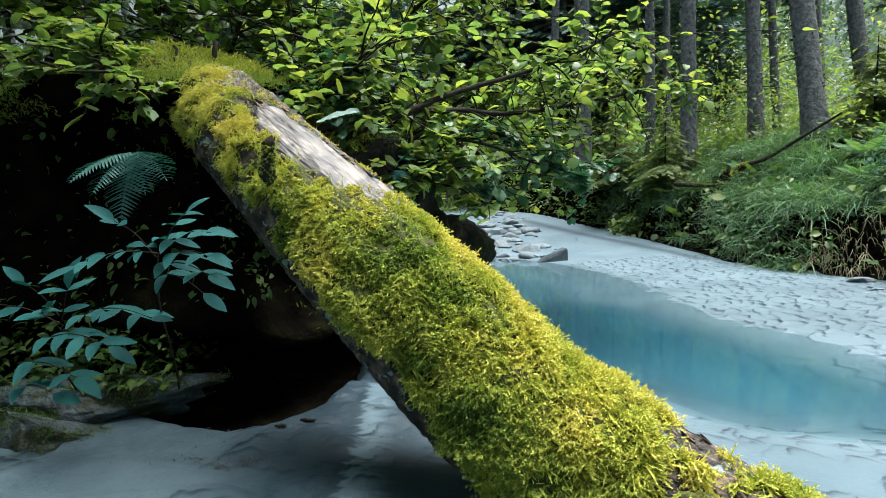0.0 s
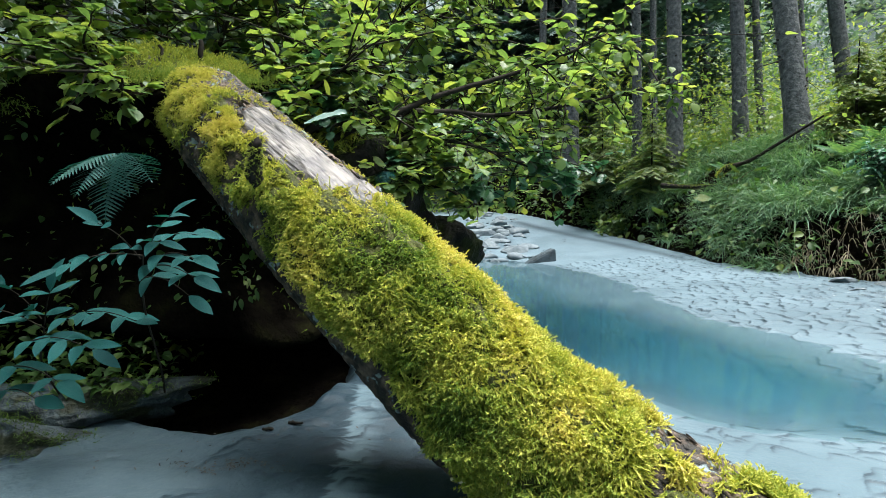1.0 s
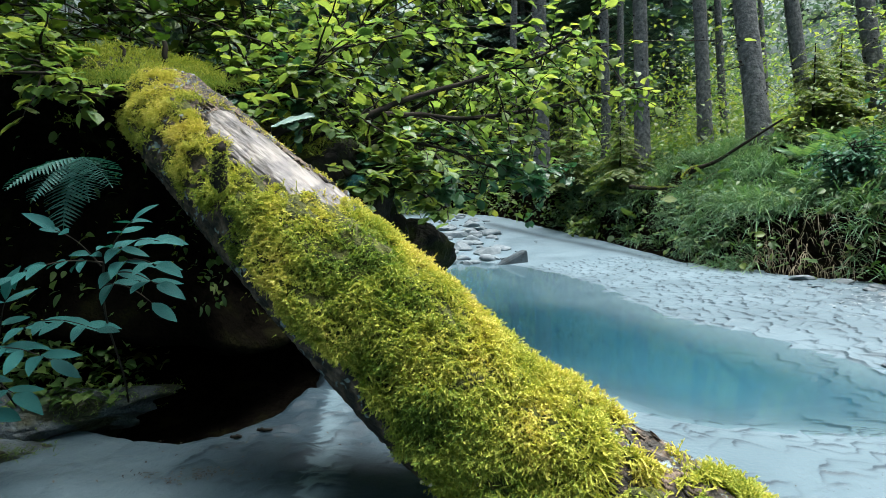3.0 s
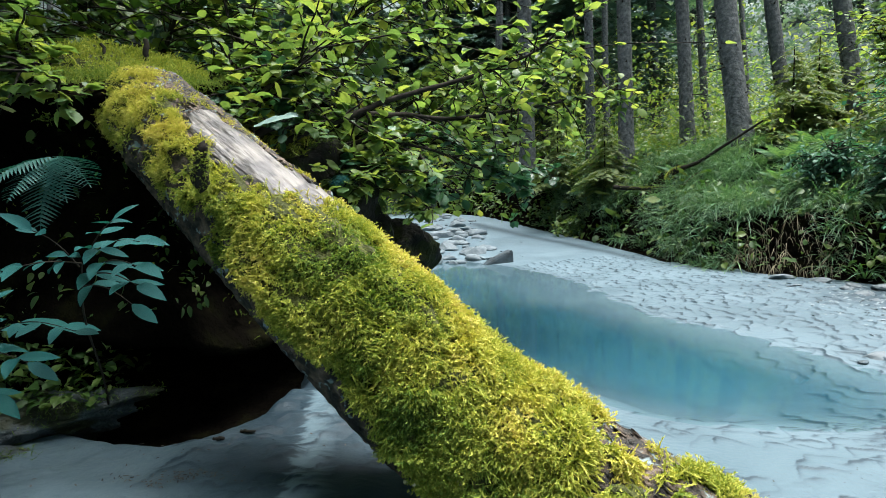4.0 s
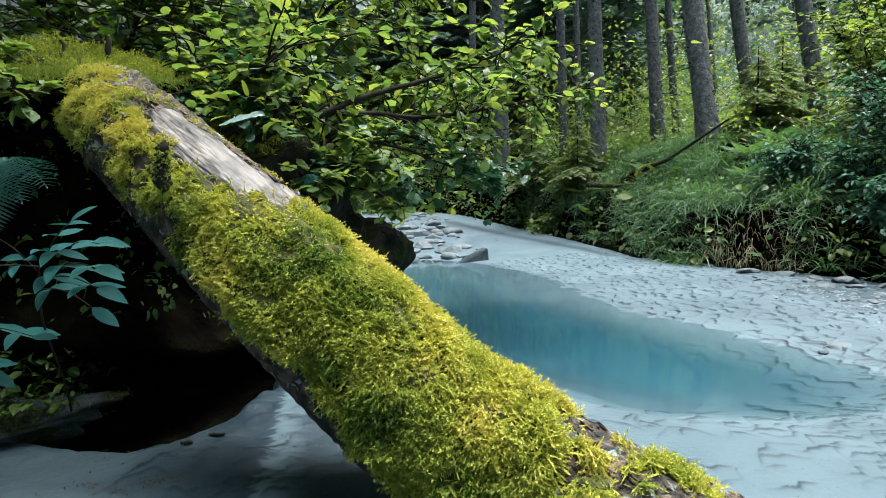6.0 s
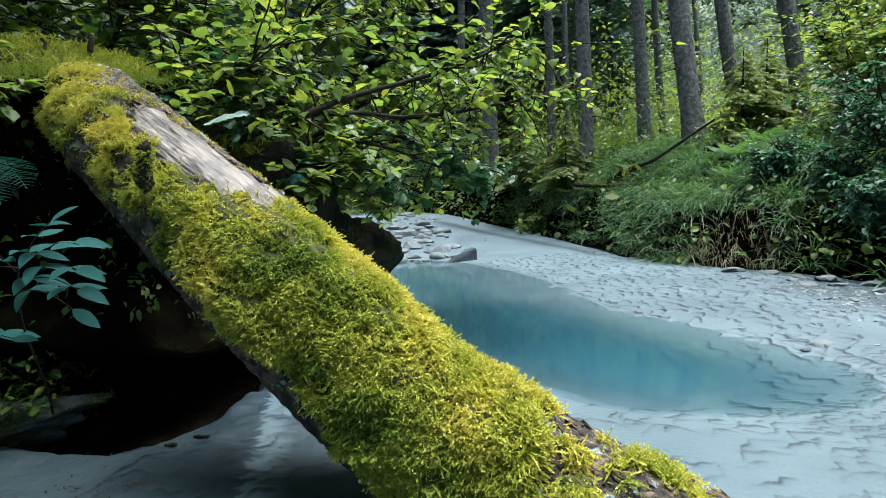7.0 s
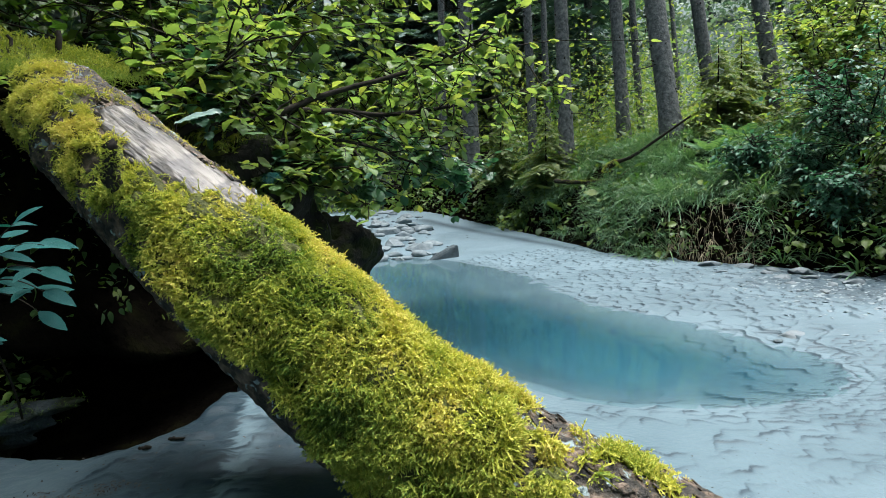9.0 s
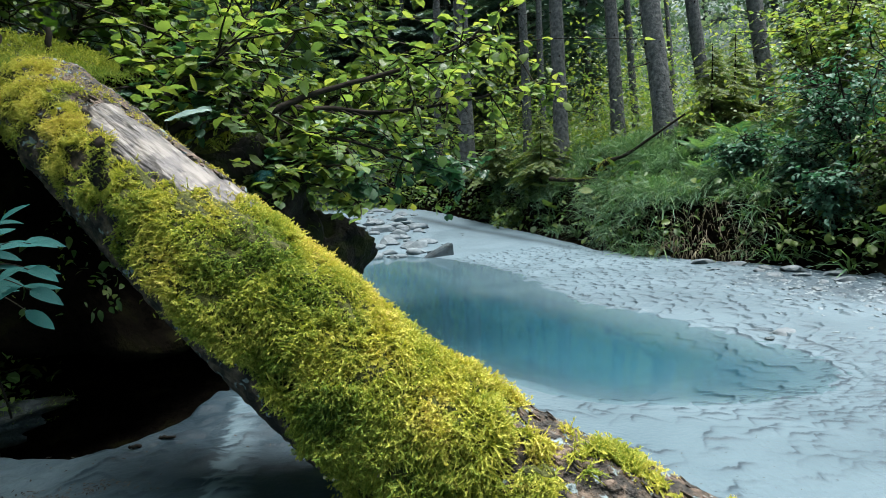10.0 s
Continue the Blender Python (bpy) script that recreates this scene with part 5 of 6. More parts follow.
def frond(seed, pairs=19):
    """A fern frond 1 long along z: midrib and pairs of toothed pinnae, drooping towards -y."""
    r = np.random.default_rng(seed)
    vs, fs = [], []

    def mid(t):
        return np.array([0.0, -0.34 * t ** 2, t * (1 - 0.10 * t)])

    for k in range(12):
        a, b = mid(k / 12), mid((k + 1) / 12)
        m = len(vs)
        vs += [a + [0.006, 0, 0], a - [0.006, 0, 0], b - [0.005, 0, 0], b + [0.005, 0, 0]]
        fs.append((m, m + 1, m + 2, m + 3))
    for k in range(pairs):
        t = 0.10 + 0.88 * k / pairs
        ln = 0.30 * np.sin(np.pi * (0.20 + 0.78 * t)) ** 0.8 + 0.01
        for sgn in (-1, 1):
            c = mid(t)
            d = np.array([sgn * 1.0, -0.15 + r.normal(0, 0.05), 0.30 + 0.25 * t])
            d /= np.linalg.norm(d)
            n = 9
            m = len(vs)
            for q in range(n + 1):
                u = q / n
                w = (0.032 * (1 - u) ** 0.7 + 0.002) * (1.0 if q % 2 else 0.6) * (0.6 + 0.4 * np.sin(np.pi * t))
                p = c + d * ln * u + np.array([0, -0.12 * ln, -0.06 * ln]) * u ** 2
                vs += [p + np.array([0, 0.004, w]), p, p + np.array([0, 0.004, -w])]
            for q in range(n):
                a = m + 3 * q
                fs += [(a, a + 1, a + 4, a + 3), (a + 1, a + 2, a + 5, a + 4)]
    return np.array(vs), np.array(fs)


FRONDS = [frond(k) for k in range(3)]


def fern(label, base, tips, mat, width=1.0):
    thing = tagged(empty("fern", base), label, "fern", "ferns")
    meshes = [mesh_of("frond", v, f, mat) for v, f in FRONDS]
    for k, tip in enumerate(tips):
        d = np.array(tip) - np.array(base)
        ln = np.linalg.norm(d)
        m = frames_of((d / ln + np.array([0, 0, 0.22]))[None], np.array([[0, -0.3, 1.0]]))[0]
        ob = new("frond", meshes[k % 3])
        ob.parent = thing
        ob.matrix_basis = Matrix(m.tolist()).to_4x4() @ Matrix.Diagonal((ln * width, ln, ln, 1))
    return thing


fern("dark green fern hanging from the shaded bank", (-0.66, 1.18, 0.80), [(-0.745, 1.06, 0.745), (-0.545, 1.06, 0.75), (-0.650, 1.06, 0.665), (-0.585, 1.05, 0.72), (-0.70, 1.06, 0.72)], FERN, 0.85)
fern("small fern behind the log", (-0.16, 1.98, 0.80), [(-0.20, 1.93, 0.775), (-0.10, 1.90, 0.765), (-0.15, 1.90, 0.745), (-0.18, 1.90, 0.75)], LEAF_BLUE)
for x, y, s in [(3.72, 4.75, 0.48), (4.15, 4.9, 0.50), (3.45, 6.1, 0.45), (3.95, 4.3, 0.42), (3.5, 4.5, 0.36)]:
    z = float(height(np.array([x]), np.array([y]))[0])
    tips = [(x + s * 0.55 * np.cos(a), y + s * 0.55 * np.sin(a), z + 0.45 * s) for a in np.linspace(0.3, 6.2, 8)]
    fern("broad pale green fern in the grass of the bank", (x, y, z), tips, GRASS)

# ---- leafy sprays over the hollow ----
bush("shrub", "shrub with round green leaves over the dark hollow", (-1.15, 1.95, 1.05), [
    [(-1.15, 2.0, 1.05), (-1.05, 1.75, 1.14), (-0.97, 1.58, 1.11), (-0.86, 1.46, 1.04)],
    [(-1.15, 2.0, 1.05), (-1.2, 1.75, 1.14), (-1.19, 1.55, 1.10), (-1.12, 1.38, 1.0)],
    [(-1.15, 2.0, 1.05), (-1.12, 1.8, 1.24), (-1.06, 1.66, 1.22), (-0.98, 1.56, 1.16)],
    [(-1.15, 2.0, 1.05), (-1.0, 1.72, 1.10), (-0.90, 1.58, 1.06), (-0.80, 1.46, 0.99)],
    [(-1.15, 2.0, 1.05), (-1.3, 1.8, 1.15), (-1.38, 1.6, 1.12), (-1.36, 1.45, 1.02)]], 23, HAZEL, (0.028, 0.05), LEAF, 16, (0.06, 0.17), 180, 0.007, (-0.05, -0.3, 0.0), 0.45, 0.12, [(-0.74, 1.0, 0.5, 0.0, 3.0, 2.0), (-1.06, 1.72, 0.9, 0, 3, 1.5)])
bush("tall_shrub", "tall dark shrub on top of the shaded bank", (-1.3, 3.0, 1.2), [
    [(-1.3, 3.0, 1.2), (-1.4, 2.7, 1.7), (-1.5, 2.5, 2.1)], [(-1.3, 3.0, 1.2), (-1.0, 2.8, 1.6), (-0.9, 2.7, 2.0)],
    [(-1.3, 3.0, 1.2), (-1.8, 2.6, 1.6), (-2.0, 2.3, 1.9)], [(-1.3, 3.0, 1.2), (-1.6, 3.0, 1.8), (-1.9, 2.9, 2.3)],
    [(-1.3, 3.0, 1.2), (-1.7, 2.5, 1.45), (-1.9, 2.1, 1.55)]], 29, HAZEL, (0.035, 0.065), HERB, 60, (0.2, 0.6), clear=[(-1.2, 1.0, 0.8, -0.4, 2.75, 1.42)])

# dimmer, bluer copy of the hazel leaf, its shade put into the colour
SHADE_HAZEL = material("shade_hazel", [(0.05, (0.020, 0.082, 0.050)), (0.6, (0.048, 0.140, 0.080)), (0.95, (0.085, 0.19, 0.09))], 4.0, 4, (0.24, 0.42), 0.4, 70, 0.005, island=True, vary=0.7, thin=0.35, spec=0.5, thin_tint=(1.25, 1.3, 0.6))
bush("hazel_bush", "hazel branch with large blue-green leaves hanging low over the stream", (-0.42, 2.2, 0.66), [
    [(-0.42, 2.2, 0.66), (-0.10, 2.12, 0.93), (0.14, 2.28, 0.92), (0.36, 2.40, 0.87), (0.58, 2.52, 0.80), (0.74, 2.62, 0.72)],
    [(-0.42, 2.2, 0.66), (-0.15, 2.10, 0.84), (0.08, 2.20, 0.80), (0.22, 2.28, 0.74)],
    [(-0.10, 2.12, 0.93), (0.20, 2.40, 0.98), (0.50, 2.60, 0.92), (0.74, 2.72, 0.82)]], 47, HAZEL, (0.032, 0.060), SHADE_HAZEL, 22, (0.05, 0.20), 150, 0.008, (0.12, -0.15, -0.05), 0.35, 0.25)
bush("shrub", "low hazel shoots with hanging leaves over the dark boulder", (-0.42, 2.25, 0.62), [
    [(-0.42, 2.25, 0.62), (-0.25, 2.15, 0.82), (-0.08, 2.08, 0.84), (0.06, 2.04, 0.80)],
    [(-0.42, 2.25, 0.62), (-0.22, 2.2, 0.90), (0.0, 2.15, 0.93), (0.16, 2.12, 0.86)],
    [(-0.42, 2.25, 0.62), (-0.30, 2.1, 0.78), (-0.18, 2.02, 0.80), (-0.08, 1.98, 0.76)],
    [(-0.42, 2.25, 0.62), (-0.15, 2.2, 0.76), (0.05, 2.12, 0.74), (0.17, 2.1, 0.66)]], 41, HAZEL, (0.03, 0.06), LEAF, 14, (0.05, 0.16), 120, 0.006, (0.05, -0.2, 0.0), 0.4, 0.2)

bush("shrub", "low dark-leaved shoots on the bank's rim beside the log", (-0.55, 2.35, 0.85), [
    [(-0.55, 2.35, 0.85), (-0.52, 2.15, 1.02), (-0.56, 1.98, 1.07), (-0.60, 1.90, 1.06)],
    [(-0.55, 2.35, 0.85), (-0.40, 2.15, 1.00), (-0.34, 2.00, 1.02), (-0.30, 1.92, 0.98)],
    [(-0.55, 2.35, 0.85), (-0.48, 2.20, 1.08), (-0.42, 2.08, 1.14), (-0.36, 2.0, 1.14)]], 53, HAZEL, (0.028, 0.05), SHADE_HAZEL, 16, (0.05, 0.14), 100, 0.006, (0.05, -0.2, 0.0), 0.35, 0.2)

# the sky's gloss on this leaf is painted as a pale base colour
SHEEN_LEAF = material("sheen_leaf", [(0.1, (0.15, 0.25, 0.23)), (0.9, (0.27, 0.38, 0.35))], 8.0, 4, (0.25, 0.4), 0.6, 70, 0.006, thin=0.2, thin_tint=(1, 1, 0.8), spec=0.5)
shoot = tagged(empty("hazel_shoot", (-0.40, 1.75, 0.80)), "thin shoot with one large leaf beside the log, sky sheen in its colour", "shoot")
o = np.array([-0.40, 1.75, 0.80])
piece("stem", *tube(spline([(-0.40, 1.75, 0.80), (-0.37, 1.62, 0.91), (-0.333, 1.50, 0.905)], 14) - o, np.linspace(0.003, 0.0015, 14), 6), TWIG, shoot)
m = frames_of(np.array([[0.098, -0.01, 0.030]]), np.array([[-0.05, -0.40, 1.0]]))[0]
v, f = toothed_leaf(0.42, 0.10, 0.05, 31, 12)
ob = piece("leaf", v * 0.115, f, SHEEN_LEAF, shoot)
ob.matrix_basis = Matrix.Translation(np.array([-0.333, 1.50, 0.905]) - o) @ Matrix(m.tolist()).to_4x4()

# ---- shrubs of the far bank ----
SHRUB = material("shrub_leaf", [(0.05, (0.030, 0.110, 0.075)), (0.95, (0.085, 0.21, 0.135))], 5.0, 3, (0.4, 0.6), 0.25, 90, 0.004, island=True, vary=0.7, thin=0.35, thin_tint=(1, 1.2, 0.7), spec=0.35)
for k, (x, y, s, m, lab) in enumerate([(3.90, 3.35, 0.85, SHRUB, "shrub with small blue-green leaves and dark stems"), (3.62, 2.75, 0.50, HERB, "low dark-leaved thicket"), (4.7, 4.4, 1.1, LEAF, "young beech with yellow-green leaves"),
                                       (4.6, 3.2, 1.0, SHRUB, "shrub with small blue-green leaves and dark stems"), (5.6, 5.0, 1.5, LEAF, "young beech with yellow-green leaves"),
                                       (6.6, 5.2, 1.8, LEAF, "young beech with yellow-green leaves"), (3.62, 3.55, 0.34, SHRUB, "low shrub with small blue-green leaves"),
                                       (3.40, 3.08, 0.31, SHRUB, "low shrub with small blue-green leaves"), (3.52, 4.05, 0.32, SHRUB, "low shrub with small blue-green leaves")]):
    z = float(height(np.array([x]), np.array([y]))[0])
    rr = np.random.default_rng(300 + k)
    bs = []
    for q in range(6):
        a, e = rr.uniform(0, 6.28), rr.uniform(0.25, 0.6)
        bs.append([(x, y, z), (x + 0.3 * s * e * np.cos(a), y + 0.3 * s * e * np.sin(a), z + 0.5 * s), (x + s * e * np.cos(a), y + s * e * np.sin(a), z + s * rr.uniform(0.8, 1.2))])
    bush("shrub", lab + " on the bank", (x, y, z), bs, 300 + k, HERBLEAF if m is not LEAF else HAZEL, (0.03, 0.055) if m is not LEAF else (0.04, 0.075), m, 40, (0.15, 0.5 * s), 0, 0.012, (0, -0.1, 0.05), 0.3, 0.3)

# ---- a young spruce and dead wood on the bank ----
def young_spruce(label, at, tall, seed):
    r = np.random.default_rng(seed)
    thing = tagged(empty("young_spruce", at), label, "tree", "young spruces")
    v, f = tube([(0, 0, z) for z in np.linspace(-0.1, tall, 12)], np.linspace(0.02, 0.004, 12), 8)
    piece("trunk", v, f, TWIG, thing)
    n = 70
    hs, an = np.linspace(0.1, tall, n), r.uniform(0, 6.28, n)
    c, s, o = np.cos(an), np.sin(an), np.zeros(n)
    rot = np.stack([np.stack([c, -s, o], -1), np.stack([s, c, o], -1), np.stack([o, o, o + 1], -1)], 1)
    v, f = scatter(SPRAYS, np.stack([o, o, hs], -1), rot, np.interp(hs, [0, tall], [0.75, 0.1]) * r.uniform(0.7, 1.2, n))
    piece("crown", v, f, YOUNG, thing)["kind"] = "stuff"


LITTER = material("litter", [(0.2, (0.012, 0.011, 0.010)), (0.8, (0.075, 0.066, 0.055))], 3, 3, (0.7, 0.9), 0, island=True, vary=0.8)
YOUNG = material("young_needle", [(0.1, (0.07, 0.13, 0.05)), (0.9, (0.18, 0.22, 0.08))], 1.0, 3, (0.5, 0.7), 0, island=True, vary=0.8, thin=0.3)
for k, (x, y, t) in enumerate([(4.45, 5.6, 1.0), (5.0, 5.9, 1.15), (3.05, 7.4, 1.1), (2.75, 8.6, 1.3), (5.2, 4.6, 1.2)]):
    young_spruce("young spruce with thin yellow-green drooping twigs", (x, y, float(height(np.array([x]), np.array([y]))[0])), t, 400 + k)

ROOT = np.array([3.17, 5.79, 0.95])
dead = tagged(empty("dead_branch", ROOT), "broken dead branch with a mossy thick end in the grass", "branch")
ln = spline([(3.156, 5.860, 0.927), (3.224, 5.808, 1.000), (3.388, 5.648, 1.077), (3.497, 5.443, 1.197), (3.761, 5.127, 1.447)], 40)
v, f = tube(ln - ROOT, np.interp(np.arange(40), [0, 5, 10, 16, 39], [0.020, 0.036, 0.036, 0.022, 0.010]) * (0.9 + 0.2 * vnoise(ln, 30, 3)), 10)
piece("limb", v, f, TWIG, dead)
at = ln[rng.integers(0, 13, 900)] + rng.normal(0, 0.004, (900, 3))
d = rng.normal(0, 1, (900, 3)) + [0, 0, 0.6]
d /= np.linalg.norm(d, axis=1, keepdims=True)
v, f = scatter(SHOOTS, at + d * 0.026 - ROOT, frames_of(d, rng.normal(0, 1, d.shape)), rng.uniform(0.014, 0.026, 900))
ob = piece("moss", v, f, MOSS, dead)
ob["kind"] = "stuff"
ob.data.attributes.new("tone", "FLOAT", "POINT").data.foreach_set("value", np.full(len(v), 0.62, np.float32))

fallen = np.array([3.06, 6.25, 0.0])
fallen[2] = float(height(fallen[:1], fallen[1:2])[0]) + 0.10
lying = tagged(empty("dead_branch", fallen), "thin mossy dead branch lying on the bank's grass", "branch")
ln = spline([(-0.12, 0.55, 0.20), (0.0, 0.2, 0.17), (0.10, -0.1, 0.16), (0.22, -0.55, 0.17)], 30)
piece("limb", *tube(ln, np.linspace(0.030, 0.014, 30) * (0.85 + 0.3 * vnoise(ln, 20, 5)), 9), TWIG, lying)
for a, b in (((0.02, 0.15, 0.17), (0.16, -0.15, -0.12)), ((0.12, -0.2, 0.16), (0.16, -0.45, -0.10)), ((0.20, -0.5, 0.17), (0.34, -0.62, 0.30))):
    a, b = np.array(a), np.array(b)
    u = np.linspace(0, 1, 9)[:, None]
    piece("twig", *tube(a + (b - a) * u + np.array([0.03, -0.05, 0.06]) * np.sin(np.pi * u), np.linspace(0.009, 0.004, 9), 6), STRAW, lying)
at = ln[rng.integers(2, 26, 500)]
d = rng.normal(0, 1, (500, 3)) + [0, 0, 0.8]
d /= np.linalg.norm(d, axis=1, keepdims=True)
v, f = scatter(SHOOTS, at + d * 0.018, frames_of(d, rng.normal(0, 1, d.shape)), rng.uniform(0.014, 0.026, 500))
ob = piece("moss", v, f, MOSS, lying)
ob["kind"] = "stuff"
ob.data.attributes.new("tone", "FLOAT", "POINT").data.foreach_set("value", np.full(len(v), 0.45, np.float32))

# ---- butterbur ----
def butterbur(at, size, tilt, seed):
    r = np.random.default_rng(seed)
    n = 28
    a = np.linspace(0.25, 2 * np.pi - 0.25, n)
    vs, fs = [(0, 0, 0)], []
    for ring, rad in ((1, 0.3), (2, 0.5)):
        w = rad * (1 + 0.06 * np.sin(a * 9 + seed) * (ring == 2)) * (1 - 0.12 * np.cos(a))
        for k in range(n):
            vs.append((w[k] * np.cos(a[k] + np.pi), w[k] * np.sin(a[k] + np.pi), 0.05 * np.sin(3 * a[k] + seed) * rad + 0.12 * rad - 0.22 * rad ** 2))
    for k in range(n - 1):
        fs.append((0, 1 + k, 2 + k, 2 + k))
        fs.append((1 + k, 1 + n + k, 2 + n + k, 2 + k))
    thing = tagged(empty("butterbur", at), "butterbur with a large round yellow-green leaf", "plant", "butterburs")
    bm = bmesh.new()
    bv = [bm.verts.new(Vector(p) * size) for p in vs]
    for q in fs:
        bm.faces.new([bv[i] for i in dict.fromkeys(q)])
    ob = part("leaf", bm, BUTTERBUR, thing)
    ob.matrix_basis = pose(0, 0, 0, tilt, r.uniform(-12, 12), r.uniform(0, 360))
    g = float(height(np.array([at[0]]), np.array([at[1] + 0.05]))[0]) - at[2]
    v, f = tube(spline([(0, 0.05, min(g, -0.1)), (0, 0.03, 0.5 * min(g, -0.1)), (0, 0, 0)], 10), 0.004, 6)
    piece("stalk", v, f, HERB, thing)


BUTTERBUR = material("butterbur", [(0.1, (0.05, 0.11, 0.035)), (0.9, (0.15, 0.18, 0.05))], 7, 4, (0.5, 0.7), 0.4, 40, 0.01, island=True, vary=0.6, thin=0.3)
for k, (x, y, z, s) in enumerate([(2.86, 7.00, 0.78, 0.20), (2.88, 5.65, 0.68, 0.15), (2.84, 6.60, 0.52, 0.22), (3.20, 5.62, 0.98, 0.16), (3.30, 5.30, 0.97, 0.15),
                                  (2.95, 5.85, 0.70, 0.14), (3.36, 2.60, 0.50, 0.14)]):
    butterbur((x, y, z), s, 16 + 9 * (k % 4), k)

# ---- straw and drooping dry grass at the bank's edge ----
pos = np.concatenate([on_bank(1500, 0.0, 0.22, 1.6, 5.0), on_bank(1500, 0.0, 0.25, 3.5, 4.5)])
d = np.stack([rng.normal(-0.55, 0.3, len(pos)), rng.normal(-0.65, 0.3, len(pos)), rng.normal(0.35, 0.3, len(pos))], -1)
rot = frames_of(d, np.stack([rng.normal(-0.3, 0.3, len(pos)), rng.normal(-0.5, 0.3, len(pos)), np.full(len(pos), -1.0)], -1))
patch = smooth(0.5, 0.62, fbm(pos * [1, 1, 0], 2.1, 77, 2))
keep = rng.uniform(0, 1, len(pos)) < np.maximum(patch, 0.75 * smooth(3.3, 3.7, pos[:, 1]) * smooth(4.7, 4.3, pos[:, 1]))
v, f = scatter(BLADES, pos[keep] + [0, 0, 0.05], rot[keep], rng.uniform(0.08, 0.20, int(keep.sum())))
tagged(piece("dry_grass", v, f, STRAW), "dry straw-coloured grass drooping over the bank's foot", "grass", kind="stuff")

# ---- small things on and by the log ----
rq = np.random.default_rng(12)
ln = spline([(-0.352, 1.100, 0.725), (-0.340, 1.060, 0.765), (-0.332, 1.050, 0.785), (-0.326, 1.050, 0.810)], 14)
stub = tagged(empty("branch_stub", ln[0]), "dark broken branch stub with moss sticking up from the log", "branch stub")
v, f = tube(ln - ln[0] + rq.normal(0, 0.0012, ln.shape), np.interp(np.arange(14), [0, 5, 8, 11, 13], [0.012, 0.011, 0.011, 0.009, 0.003]) * rq.uniform(0.7, 1.35, 14), 11)
v = v + rq.normal(0, 0.0022, v.shape)
piece("wood", v, f, TWIG, stub)
at = ln[np.minimum(rq.integers(0, 13, 420), rq.integers(0, 13, 420))] - ln[0]
d = rq.normal(0, 1, at.shape)
d /= np.linalg.norm(d, axis=1, keepdims=True)
v, f = scatter(SHOOTS, at + d * 0.010, frames_of(d, rq.normal(0, 1, d.shape)), rq.uniform(0.007, 0.015, len(at)))
ob = piece("moss", v, f, MOSS, stub)
ob["kind"] = "stuff"
ob.data.attributes.new("tone", "FLOAT", "POINT").data.foreach_set("value", np.full(len(v), 0.50, np.float32))
for k, (a, b, r0) in enumerate([((-0.915, 2.256, 1.18), (-0.919, 2.268, 1.359), 0.016), ((-1.048, 2.26, 1.2), (-1.085, 2.265, 1.34), 0.010), ((-0.73, 1.73, 1.0), (-0.87, 1.80, 1.10), 0.018)]):
    a, b = np.array(a), np.array(b)
    u = np.linspace(0, 1, 8)[:, None]
    tagged(piece("stub", *tube(a + (b - a) * u + rng.normal(0, 0.003, (8, 3)), np.linspace(r0, r0 * 0.6, 8), 8), TWIG), "short dead branch stub on the mossy mound", "branch stub", "stubs")


def mushroom(s, angle, size, seed):
    p, d, t = log_point(np.array([s]), np.radians(np.array([float(angle)])), 0.025)
    p, d = p[0], d[0] * 0.6 + np.array([0, 0, 0.5])
    thing = tagged(empty("mushroom", p), "tiny pale cream mushroom in the moss", "mushroom", "mushrooms")
    v, f = tube([d * -0.02, d * 0.0, d * size * 1.4], [size * 0.16, size * 0.14, size * 0.12], 8)
    piece("stem", v, f, CREAM, thing)
    u = np.linspace(0.02, 1.0, 9)
    v, f = tube(np.stack([d * size * (1.4 + 0.55 * np.cos(np.pi / 2 * q)) for q in u[::-1]]), size * 0.62 * np.sin(np.pi / 2 * u[::-1]) + 1e-4, 16)
    piece("cap", v, f, CREAM, thing)


CREAM = material("cream", [(0.2, (0.55, 0.47, 0.30)), (0.8, (0.75, 0.68, 0.48))], 60, 4, (0.5, 0.7), 0.1, 200, 0.001)
mushroom(0.768, 91, 0.010, 1)
mushroom(0.752, 112, 0.006, 2)
mushroom(0.748, 116, 0.005, 3)
for k, (a, b) in enumerate([((-0.415, 1.345, 0.004), (-0.435, 1.325, 0.012)), ((-0.385, 1.385, 0.004), (-0.345, 1.375, 0.010))]):
    a, b = [np.array(q) + [0, 0, float(height(np.array([q[0]]), np.array([q[1]]))[0])] for q in (a, b)]
    u = np.linspace(0, 1, 8)[:, None]
    tagged(piece("stick", *tube(a + (b - a) * u + rng.normal(0, 0.001, (8, 3)), np.linspace(0.005, 0.0035, 8), 8), TWIG), "short broken stick lying on the sand by the hollow", "stick", "sticks")
# dry needles and litter on the sand by the hollow
lx = np.concatenate([rs.normal(-0.43, 0.05, 90), rs.normal(-0.50, 0.09, 60), rs.normal(-0.42, 0.2, 50)])
ly = np.concatenate([rs.normal(1.15, 0.016, 90), 1.13 + 0.02 * np.sin(lx[90:150] * 30) + rs.normal(0, 0.008, 60), rs.normal(1.28, 0.06, 50)])
n = len(lx)
rot = frames_of(np.stack([rs.normal(0, 1, n), rs.normal(0, 1, n), rs.normal(0, 0.1, n)], -1), np.tile([0, 0, 1.0], (n, 1)) + rs.normal(0, 0.25, (n, 3)))
v, f = scatter(ASH, np.stack([lx, ly, height(lx, ly) + 0.003], -1), rot, rs.uniform(0.004, 0.012, n))
tagged(piece("litter", v, f, LITTER), "brown needles and leaf litter washed up on the sand", "litter", kind="stuff")

